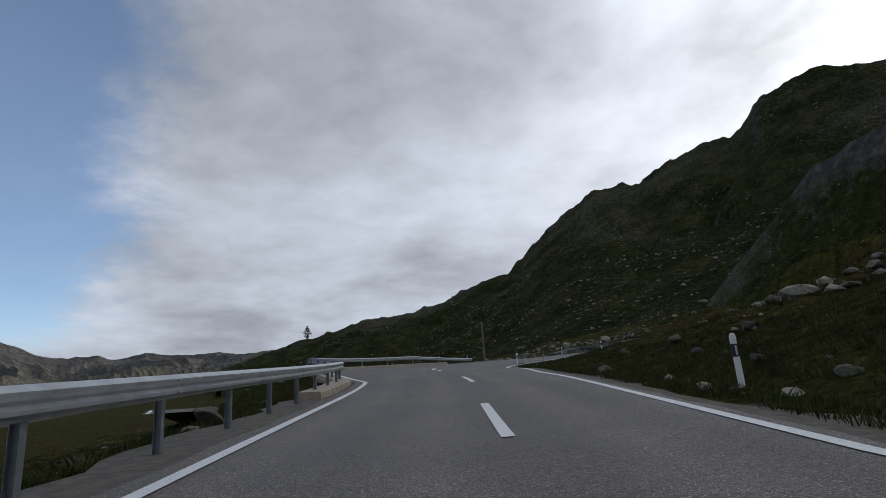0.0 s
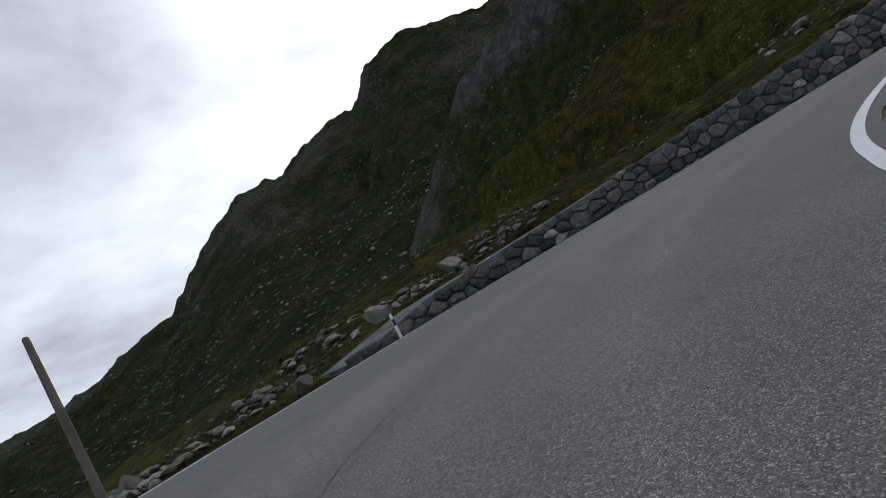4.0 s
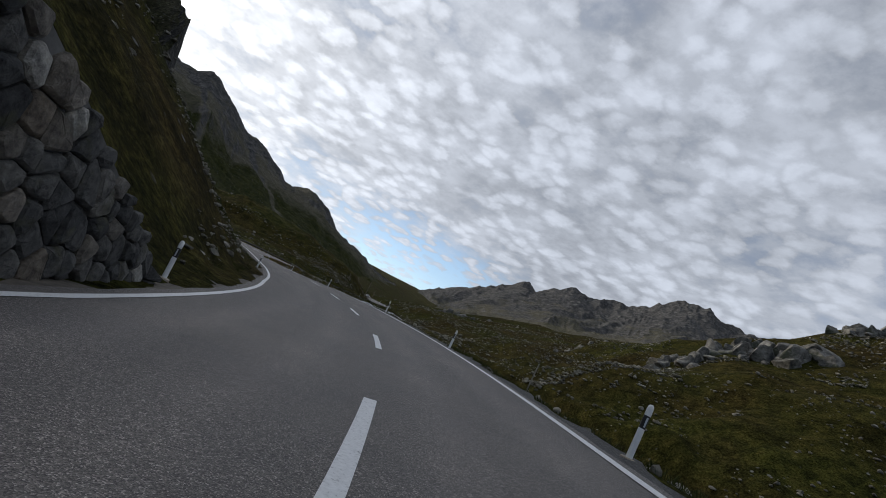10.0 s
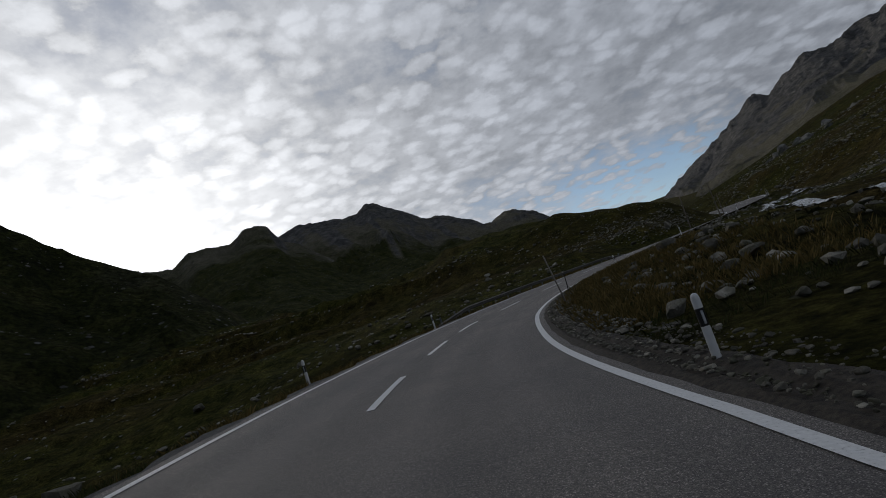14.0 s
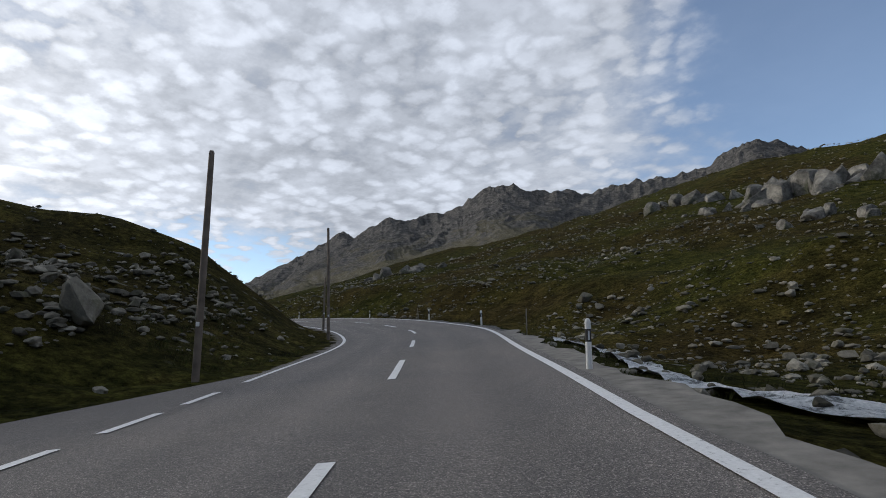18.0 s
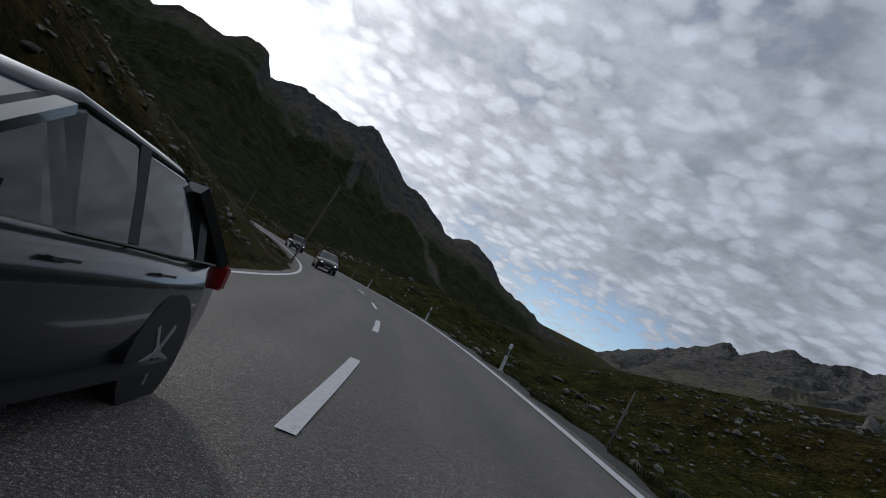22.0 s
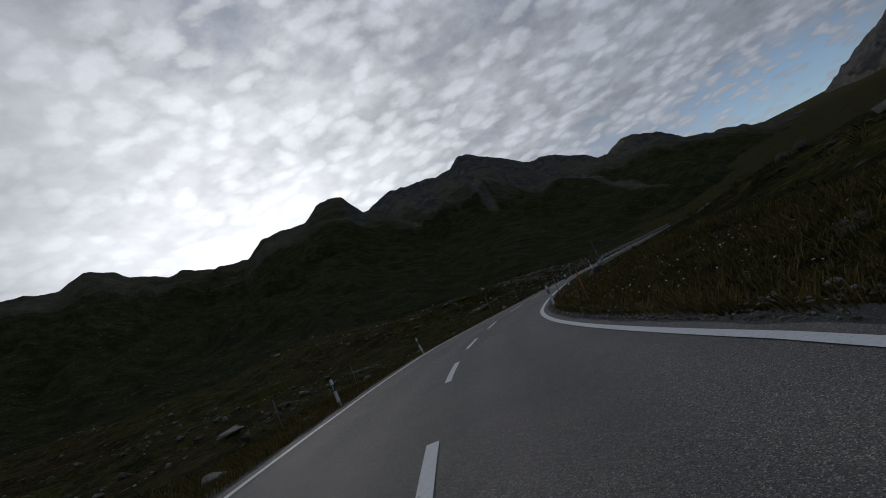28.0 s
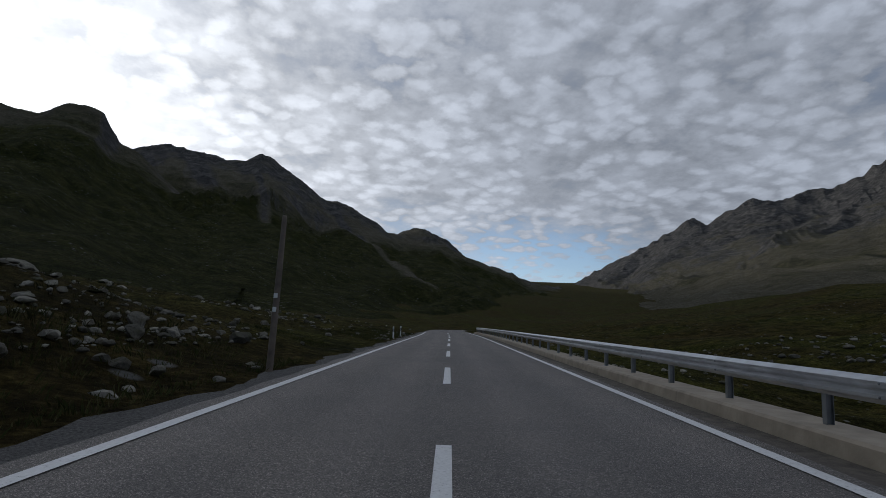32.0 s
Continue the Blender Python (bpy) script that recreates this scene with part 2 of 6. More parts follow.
def mix_of(nt, fac, a, b, mode="MIX"):
    n = nt.nodes.new("ShaderNodeMixRGB")
    n.blend_type = mode
    for i, v in enumerate((fac, a, b)):
        if isinstance(v, (int, float)):
            n.inputs[i].default_value = v
        elif isinstance(v, tuple):
            n.inputs[i].default_value = (*v, 1)
        else:
            nt.links.new(v, n.inputs[i])
    return n.outputs[0]


def bump_of(nt, bsdf, height, strength, distance):
    b = nt.nodes.new("ShaderNodeBump")
    b.inputs["Strength"].default_value, b.inputs["Distance"].default_value = strength, distance
    nt.links.new(height, b.inputs["Height"])
    nt.links.new(b.outputs[0], bsdf.inputs["Normal"])


def plain(name, colour, rough=0.6, metal=0.0, vary=0.12, scale=6.0, bump=0.0):
    def build(nt, bsdf):
        n = tex_noise(nt, scale, 5)
        lo = tuple(c * (1 - vary) for c in colour)
        hi = tuple(min(1, c * (1 + vary)) for c in colour)
        nt.links.new(ramp_of(nt, n, [(0.3, lo), (0.7, hi)]), bsdf.inputs["Base Color"])
        bsdf.inputs["Roughness"].default_value, bsdf.inputs["Metallic"].default_value = rough, metal
        if bump:
            bump_of(nt, bsdf, tex_noise(nt, scale * 6, 4), bump, 0.02)
    return mat(name, build)


def asphalt_build(nt, bsdf):
    tc = nt.nodes.new("ShaderNodeTexCoord")
    agg = nt.nodes.new("ShaderNodeTexVoronoi")
    agg.inputs["Scale"].default_value = 105
    nt.links.new(tc.outputs["Object"], agg.inputs["Vector"])
    cell = nt.nodes.new("ShaderNodeSeparateColor")
    nt.links.new(agg.outputs["Color"], cell.inputs[0])
    speck = tex_noise(nt, 26, 5, 0.8)
    patch = tex_noise(nt, 0.35, 6, 0.65)
    broad = tex_noise(nt, 0.09, 3, 0.5)
    # single stones of the wearing course in dark binder
    stone = ramp_of(nt, cell.outputs[0], [(0.0, (0.051, 0.047, 0.0435)), (0.45, (0.110, 0.101, 0.093)), (0.85, (0.162, 0.148, 0.135)), (0.98, (0.35, 0.32, 0.292))])
    base = mix_of(nt, 1.0, stone, ramp_of(nt, speck, [(0.32, (0.62, 0.62, 0.62)), (0.68, (1.45, 1.43, 1.42))]), "MULTIPLY")
    c = mix_of(nt, 1.0, base, ramp_of(nt, patch, [(0.3, (0.80, 0.80, 0.82)), (0.7, (1.10, 1.08, 1.05))]), "MULTIPLY")
    # the wheels have polished two tracks in each lane
    at = nt.nodes.new("ShaderNodeAttribute")
    at.attribute_name = "track"
    worn = mix_of(nt, 0.5, at.outputs["Fac"], broad)
    c = mix_of(nt, 1.0, c, ramp_of(nt, worn, [(0.25, (0.90, 0.90, 0.90)), (0.70, (1.16, 1.15, 1.14))]), "MULTIPLY")
    nt.links.new(c, bsdf.inputs["Base Color"])
    bsdf.inputs["Roughness"].default_value = 0.72
    bsdf.inputs["Specular IOR Level"].default_value = 0.36
    bump_of(nt, bsdf, agg.outputs["Distance"], 0.5, 0.008)


def paint_build(nt, bsdf):
    n = tex_noise(nt, 22, 6, 0.72)
    c = ramp_of(nt, n, [(0.30, (0.16, 0.16, 0.16)), (0.40, (0.62, 0.62, 0.61)), (0.75, (0.78, 0.78, 0.77))])
    nt.links.new(c, bsdf.inputs["Base Color"])
    bsdf.inputs["Roughness"].default_value = 0.65
    bump_of(nt, bsdf, tex_noise(nt, 90, 3), 0.4, 0.006)


def heath_build(nt, bsdf):
    big = tex_noise(nt, 0.028, 5, 0.6)
    mid = tex_noise(nt, 0.35, 6, 0.65, dist=0.4)
    fine = tex_noise(nt, 2.6, 10, 0.80)
    green = ramp_of(nt, mid, [(0.28, (0.0095, 0.0105, 0.0034)), (0.45, (0.029, 0.031, 0.0078)), (0.60, (0.056, 0.055, 0.0125)), (0.75, (0.088, 0.072, 0.021))])
    brown = ramp_of(nt, mid, [(0.28, (0.0125, 0.0092, 0.0040)), (0.5, (0.036, 0.026, 0.0095)), (0.75, (0.090, 0.065, 0.023))])
    c = mix_of(nt, ramp_of(nt, big, [(0.40, (0, 0, 0)), (0.62, (0.85, 0.85, 0.85))]), green, brown)
    c = mix_of(nt, 1.0, c, ramp_of(nt, fine, [(0.36, (0.16, 0.16, 0.16)), (0.50, (0.85, 0.85, 0.83)), (0.64, (2.1, 2.1, 2.0))]), "MULTIPLY")
    # small stones showing through the turf
    tc = nt.nodes.new("ShaderNodeTexCoord")
    vo = nt.nodes.new("ShaderNodeTexVoronoi")
    vo.inputs["Scale"].default_value = 0.55
    nt.links.new(tc.outputs["Object"], vo.inputs["Vector"])
    near = ramp_of(nt, vo.outputs["Distance"], [(0.10, (1, 1, 1)), (0.19, (0, 0, 0))])
    some = ramp_of(nt, tex_noise(nt, 0.09, 4, 0.6), [(0.50, (0, 0, 0)), (0.56, (1, 1, 1))])
    c = mix_of(nt, mix_of(nt, 1.0, near, some, "MULTIPLY"), c, ramp_of(nt, fine, [(0.3, (0.09, 0.088, 0.08)), (0.7, (0.24, 0.235, 0.22))]))
    nt.links.new(c, bsdf.inputs["Base Color"])
    bsdf.inputs["Roughness"].default_value = 1.0
    bsdf.inputs["Specular IOR Level"].default_value = 0.02
    bump_of(nt, bsdf, mix_of(nt, 0.5, mid, fine), 1.0, 0.45)


def mountain_build(nt, bsdf, k=1.0):
    geo = nt.nodes.new("ShaderNodeNewGeometry")
    sep = nt.nodes.new("ShaderNodeSeparateXYZ")
    nt.links.new(geo.outputs["Normal"], sep.inputs[0])
    n1 = tex_noise(nt, 0.006 * k, 7, 0.65)
    n2 = tex_noise(nt, 0.04 * k, 7, 0.72)
    rock = ramp_of(nt, n2, [(0.3, (0.035, 0.035, 0.037)), (0.5, (0.085, 0.083, 0.082)), (0.72, (0.19, 0.182, 0.17))])
    scree = ramp_of(nt, n2, [(0.3, (0.075, 0.070, 0.048)), (0.7, (0.15, 0.138, 0.105))])
    grass = ramp_of(nt, n2, [(0.3, (0.012, 0.0145, 0.0042)), (0.5, (0.031, 0.036, 0.0098)), (0.62, (0.053, 0.054, 0.017)), (0.75, (0.085, 0.070, 0.030))])
    at = nt.nodes.new("ShaderNodeAttribute")
    at.attribute_name = "rocky"
    add = nt.nodes.new("ShaderNodeMath")
    add.operation = "ADD"
    nt.links.new(at.outputs["Fac"], add.inputs[0])
    nt.links.new(n1, add.inputs[1])
    c = mix_of(nt, ramp_of(nt, add.outputs[0], [(0.62, (0, 0, 0)), (0.92, (1, 1, 1))]), grass, scree)
    steep = nt.nodes.new("ShaderNodeMath")
    steep.operation = "SUBTRACT"
    nt.links.new(add.outputs[0], steep.inputs[0])
    nt.links.new(sep.outputs["Z"], steep.inputs[1])
    c = mix_of(nt, ramp_of(nt, steep.outputs[0], [(0.12, (0, 0, 0)), (0.34, (1, 1, 1))]), c, rock)
    n3 = tex_noise(nt, 0.35 * k, 6, 0.75)
    c = mix_of(nt, 1.0, c, ramp_of(nt, n3, [(0.34, (0.28, 0.28, 0.28)), (0.50, (0.90, 0.90, 0.89)), (0.66, (1.8, 1.8, 1.75))]), "MULTIPLY")
    # loose blocks on the slopes
    tc = nt.nodes.new("ShaderNodeTexCoord")
    vo = nt.nodes.new("ShaderNodeTexVoronoi")
    vo.inputs["Scale"].default_value = 0.16 * k
    nt.links.new(tc.outputs["Object"], vo.inputs["Vector"])
    near = ramp_of(nt, vo.outputs["Distance"], [(0.12, (1, 1, 1)), (0.22, (0, 0, 0))])
    some = ramp_of(nt, tex_noise(nt, 0.03 * k, 5, 0.65), [(0.50, (0, 0, 0)), (0.58, (1, 1, 1))])
    c = mix_of(nt, mix_of(nt, 1.0, near, some, "MULTIPLY"), c, ramp_of(nt, n3, [(0.3, (0.10, 0.098, 0.09)), (0.7, (0.26, 0.255, 0.24))]))
    nt.links.new(c, bsdf.inputs["Base Color"])
    bsdf.inputs["Roughness"].default_value = 0.95
    bsdf.inputs["Specular IOR Level"].default_value = 0.03
    bump_of(nt, bsdf, mix_of(nt, 0.35, n2, n3), 1.0, 14.0 / k)


def stone_build(nt, bsdf):
    oi = nt.nodes.new("ShaderNodeObjectInfo")
    ge = nt.nodes.new("ShaderNodeNewGeometry")
    ad = nt.nodes.new("ShaderNodeMath")
    ad.operation = "ADD"
    nt.links.new(oi.outputs["Random"], ad.inputs[0])
    nt.links.new(ge.outputs["Random Per Island"], ad.inputs[1])
    fr = nt.nodes.new("ShaderNodeMath")
    fr.operation = "FRACT"
    nt.links.new(ad.outputs[0], fr.inputs[0])
    tint = ramp_of(nt, fr.outputs[0], [(0.0, (0.040, 0.041, 0.043)), (0.40, (0.085, 0.085, 0.085)), (0.72, (0.14, 0.136, 0.128)), (0.88, (0.155, 0.13, 0.105)), (0.96, (0.32, 0.31, 0.29))])
    n = tex_noise(nt, 5.0, 7, 0.75)
    m = mix_of(nt, 1.0, tint, ramp_of(nt, n, [(0.32, (0.30, 0.30, 0.31)), (0.66, (1.6, 1.58, 1.5))]), "MULTIPLY")
    lich = tex_noise(nt, 2.2, 5, 0.6)
    m = mix_of(nt, ramp_of(nt, lich, [(0.56, (0, 0, 0)), (0.70, (0.45, 0.45, 0.45))]), m, (0.10, 0.10, 0.05))
    nt.links.new(m, bsdf.inputs["Base Color"])
    bsdf.inputs["Roughness"].default_value = 0.9
    bsdf.inputs["Specular IOR Level"].default_value = 0.3
    bump_of(nt, bsdf, n, 1.0, 0.09)


def boulder_build(nt, bsdf):
    oi = nt.nodes.new("ShaderNodeObjectInfo")
    ge = nt.nodes.new("ShaderNodeNewGeometry")
    ad = nt.nodes.new("ShaderNodeMath")
    ad.operation = "ADD"
    nt.links.new(oi.outputs["Random"], ad.inputs[0])
    nt.links.new(ge.outputs["Random Per Island"], ad.inputs[1])
    fr = nt.nodes.new("ShaderNodeMath")
    fr.operation = "FRACT"
    nt.links.new(ad.outputs[0], fr.inputs[0])
    tint = ramp_of(nt, fr.outputs[0], [(0.0, (0.095, 0.090, 0.076)), (0.6, (0.21, 0.198, 0.168)), (1.0, (0.40, 0.38, 0.33))])
    n = tex_noise(nt, 3.0, 8, 0.72)
    m = mix_of(nt, 1.0, tint, ramp_of(nt, n, [(0.25, (0.4, 0.4, 0.4)), (0.7, (1.3, 1.28, 1.22))]), "MULTIPLY")
    lich = tex_noise(nt, 1.4, 6, 0.65)
    m = mix_of(nt, ramp_of(nt, lich, [(0.5, (0, 0, 0)), (0.66, (0.6, 0.6, 0.6))]), m, (0.07, 0.075, 0.035))
    nt.links.new(m, bsdf.inputs["Base Color"])
    bsdf.inputs["Roughness"].default_value = 0.95
    bsdf.inputs["Specular IOR Level"].default_value = 0.12
    bump_of(nt, bsdf, n, 1.0, 0.12)


def cliff_build(nt, bsdf):
    n = tex_noise(nt, 0.9, 8, 0.75)
    c = ramp_of(nt, n, [(0.34, (0.026, 0.024, 0.021)), (0.47, (0.125, 0.119, 0.105)), (0.64, (0.30, 0.285, 0.25))])
    moss = ramp_of(nt, tex_noise(nt, 0.35, 6, 0.7), [(0.52, (0, 0, 0)), (0.60, (0.8, 0.8, 0.8))])
    nt.links.new(mix_of(nt, moss, c, (0.035, 0.042, 0.016)), bsdf.inputs["Base Color"])
    bsdf.inputs["Roughness"].default_value = 0.95
    bump_of(nt, bsdf, n, 1.0, 0.6)


CLIFF = mat("cliff_rock", cliff_build)
ASPHALT, PAINT = mat("asphalt", asphalt_build), mat("road_paint", paint_build)
HEATH, MOUNTAIN = mat("heath", heath_build), mat("mountain", mountain_build)
CRAG = mat("crag_rock", lambda nt, bsdf: mountain_build(nt, bsdf, 7.0))
STONE, BOULDER = mat("wall_stone", stone_build), mat("boulder_rock", boulder_build)
SEAL = plain("crack_seal", (0.018, 0.018, 0.019), 0.5, 0, 0.2, 8)
CONCRETE = plain("concrete", (0.33, 0.28, 0.215), 0.9, 0, 0.22, 2.5, 0.4)
GRAVEL = plain("gravel_bed", (0.075, 0.072, 0.068), 0.97, 0, 0.75, 24.0, 1.0)
SOIL = plain("stony_soil", (0.036, 0.029, 0.021), 0.97, 0, 0.8, 11.0, 1.0)
STEEL = plain("galvanised_steel", (0.46, 0.48, 0.50), 0.42, 0.75, 0.18, 3.0)
POST_STEEL = plain("dull_steel", (0.22, 0.235, 0.25), 0.5, 0.6, 0.2, 5.0)
WHITE = plain("white_plastic", (0.72, 0.72, 0.70), 0.5, 0, 0.06, 9)
BLACK = plain("black_plastic", (0.012, 0.012, 0.013), 0.45, 0, 0.1)
REFLECT = plain("reflector", (0.62, 0.64, 0.66), 0.25, 0.2, 0.05)
WOOD = plain("weathered_wood", (0.155, 0.125, 0.10), 0.85, 0, 0.35, 3.0, 0.5)
MORTAR = plain("mortar", (0.10, 0.098, 0.093), 0.95, 0, 0.55, 1.6, 0.6)
WATER = plain("white_water", (0.62, 0.66, 0.70), 0.3, 0, 0.25, 2.0, 0.8)


def stream_build(nt, bsdf):
    n = tex_noise(nt, 2.6, 8, 0.75, dist=0.8)
    big = tex_noise(nt, 0.35, 3, 0.5)
    f = mix_of(nt, 0.35, n, big)
    c = ramp_of(nt, f, [(0.41, (0.012, 0.014, 0.013)), (0.46, (0.08, 0.09, 0.09)), (0.50, (0.50, 0.53, 0.55)), (0.62, (0.86, 0.87, 0.88))])
    nt.links.new(c, bsdf.inputs["Base Color"])
    bsdf.inputs["Roughness"].default_value = 0.3
    bump_of(nt, bsdf, n, 1.0, 0.25)


DARKWATER = mat("stream_water", stream_build)

# ---- plan ----
ROAD = [(0.0, -45.0, -2.6), (0.9, -0.1, 0.37), (2.1, 23.9, 1.98), (1.7, 33.9, 2.75), (1.3, 39.9, 3.15), (2.0, 44.8, 3.45),
        (3.8, 49.5, 3.73), (6.7, 53.5, 4.01), (10.5, 56.8, 4.32), (15.9, 59.3, 4.73), (23.8, 59.4, 5.29), (34.5, 54.2, 6.06),
        (45.6, 45.6, 6.95), (60.4, 35.4, 8.01), (79.8, 25.1, 9.04), (103.4, 17.1, 9.99), (128.1, 13.2, 10.73), (153.1, 13.1, 11.21),
        (178.1, 14.1, 11.57), (200.0, 13.4, 12.0), (222.3, 7.9, 12.73), (243.6, -5.0, 13.72), (279.0, -37.5, 15.73),
        (295.7, -51.7, 16.88), (318.2, -62.5, 18.27), (352.5, -68.8, 19.61), (387.5, -69.0, 20.47), (421.7, -61.9, 21.21),
        (454.2, -49.0, 22.13), (487.4, -37.9, 23.0), (521.8, -31.9, 23.53), (556.6, -34.6, 24.12), (593.1, -43.0, 24.6)]
ROAD += [(651.5, -56.5, 25.4), (739.0, -77.0, 26.4), (830.0, -112.0, 27.0)]


def spline(points, step):
    p = np.array(points, float)
    p = np.vstack([2 * p[0] - p[1], p, 2 * p[-1] - p[-2]])
    out = []
    for i in range(1, len(p) - 2):
        # centripetal knots keep uneven spacing smooth
        k = [0.0]
        for a, b in ((i - 1, i), (i, i + 1), (i + 1, i + 2)):
            k.append(k[-1] + np.linalg.norm(p[b] - p[a]) ** 0.5)
        n = max(4, int(np.linalg.norm(p[i + 1] - p[i]) / 0.25))
        for t in np.linspace(k[1], k[2], n, endpoint=False):
            a1 = (k[1] - t) / (k[1] - k[0]) * p[i - 1] + (t - k[0]) / (k[1] - k[0]) * p[i]
            a2 = (k[2] - t) / (k[2] - k[1]) * p[i] + (t - k[1]) / (k[2] - k[1]) * p[i + 1]
            a3 = (k[3] - t) / (k[3] - k[2]) * p[i + 1] + (t - k[2]) / (k[3] - k[2]) * p[i + 2]
            b1 = (k[2] - t) / (k[2] - k[0]) * a1 + (t - k[0]) / (k[2] - k[0]) * a2
            b2 = (k[3] - t) / (k[3] - k[1]) * a2 + (t - k[1]) / (k[3] - k[1]) * a3
            out.append((k[2] - t) / (k[2] - k[1]) * b1 + (t - k[1]) / (k[2] - k[1]) * b2)
    out = np.array(out)
    s = np.concatenate([[0], np.cumsum(np.hypot(*np.diff(out[:, :2], axis=0).T))])
    q = np.arange(0, s[-1], step)
    return np.column_stack([np.interp(q, s, out[:, j]) for j in range(3)])


RC = spline(ROAD, 1.0)
S0 = 45.0  # station 0 lies 45 m along the line
RS = np.arange(len(RC)) * 1.0 - S0
for _ in range(3):
    RC[1:-1] = 0.25 * RC[:-2] + 0.5 * RC[1:-1] + 0.25 * RC[2:]
RT = np.gradient(RC[:, :2], axis=0)
RT /= np.hypot(*RT.T)[:, None]


def table(rows):
    """Station-wise numbers, evenly blended between the rows."""
    a = np.array(rows, float)
    return lambda s: np.array([np.interp(s, a[:, 0], a[:, j]) for j in range(1, a.shape[1])])


# half widths to the edge lines, and the tilt of the road (positive: its left edge is lower)
HALF = table([(-45, 3.5, 2.6), (5, 3.45, 2.6), (13, 3.75, 3.0), (21, 4.0, 3.4), (26, 4.15, 3.55), (36, 6.3, 4.7), (41, 7.6, 5.2), (50, 9.0, 5.7), (64, 9.3, 5.7), (72, 8.0, 5.4), (76, 6.5, 5.2), (85, 3.7, 4.5), (96, 3.1, 3.5),
              (107, 3.3, 3.85), (126, 3.95, 4.2), (145, 3.95, 3.85), (170, 5.0, 4.2), (197, 4.9, 4.05), (224, 3.8, 4.38), (250, 3.15, 4.45), (261, 3.35, 4.1), (273, 3.4, 3.75), (330, 3.6, 3.2), (350, 3.8, 3.1),
              (375, 4.0, 3.75), (398, 4.15, 3.75), (421, 4.0, 3.7), (443, 4.25, 3.7), (470, 4.3, 3.65), (497, 4.3, 3.55), (520, 3.9, 3.3), (565, 3.9, 3.35), (578, 3.9, 3.6), (591, 3.75, 3.8), (603, 3.7, 3.5), (615, 3.9, 3.2),
              (630, 3.9, 3.0), (642, 3.8, 2.7), (655, 3.6, 3.1), (673, 3.25, 3.85), (692, 3.35, 3.62), (840, 3.3, 3.5)])
BANK = table([(-45, 0), (30, 0.0), (42, -0.045), (55, -0.055), (70, -0.03), (80, -0.01), (95, 0.06), (107, 0.11), (126, 0.14), (145, 0.15), (185, 0.14), (200, 0.11), (222, 0.0), (248, -0.10), (275, -0.08),
              (300, -0.06), (330, 0.02), (350, 0.07), (378, 0.10), (400, 0.11), (450, 0.10), (472, 0.11), (500, 0.06), (535, 0), (560, -0.02), (620, -0.05), (645, 0.0), (840, 0.02)])


def station(s):
    """Centre, heading and left-hand unit vector at a station."""
    c = np.array([np.interp(s, RS, RC[:, j]) for j in range(3)])
    t = np.array([np.interp(s, RS, RT[:, j]) for j in range(2)])
    t /= np.hypot(*t)
    return c, t, np.array([-t[1], t[0]])


def on_road(s, d, up=0.0):
    c, t, n = station(s)
    b = BANK(s)[0]
    return Vector((c[0] + n[0] * d, c[1] + n[1] * d, c[2] + b * -d + up))


def hash2(ix, iy, seed):
    h = (ix.astype(np.int64) * 374761393 + iy.astype(np.int64) * 668265263 + seed * 1442695041) & 0xFFFFFFFF
    h = ((h ^ (h >> 13)) * 1274126177) & 0xFFFFFFFF
    return ((h ^ (h >> 16)) & 0xFFFFFF) / 0xFFFFFF


def value_noise(x, y, seed):
    ix, iy = np.floor(x), np.floor(y)
    fx, fy = x - ix, y - iy
    fx, fy = fx * fx * (3 - 2 * fx), fy * fy * (3 - 2 * fy)
    a, b = hash2(ix, iy, seed), hash2(ix + 1, iy, seed)
    c, d = hash2(ix, iy + 1, seed), hash2(ix + 1, iy + 1, seed)
    return (a * (1 - fx) + b * fx) * (1 - fy) + (c * (1 - fx) + d * fx) * fy


def fbm(x, y, size, octaves=4, seed=1, gain=0.5):
    v, amp, tot = 0.0, 1.0, 0.0
    for o in range(octaves):
        v = v + amp * (2 * value_noise(x / size * 2 ** o + 17.3 * o, y / size * 2 ** o - 9.1 * o, seed + o) - 1)
        tot += amp
        amp *= gain
    return v / tot


def ridged(x, y, size, octaves=5, seed=1):
    v, amp, tot = 0.0, 1.0, 0.0
    for o in range(octaves):
        v = v + amp * (1 - abs(2 * value_noise(x / size * 2 ** o + 5.7 * o, y / size * 2 ** o + 3.3 * o, seed + o) - 1) * 2)
        tot += amp
        amp *= 0.52
    return v / tot


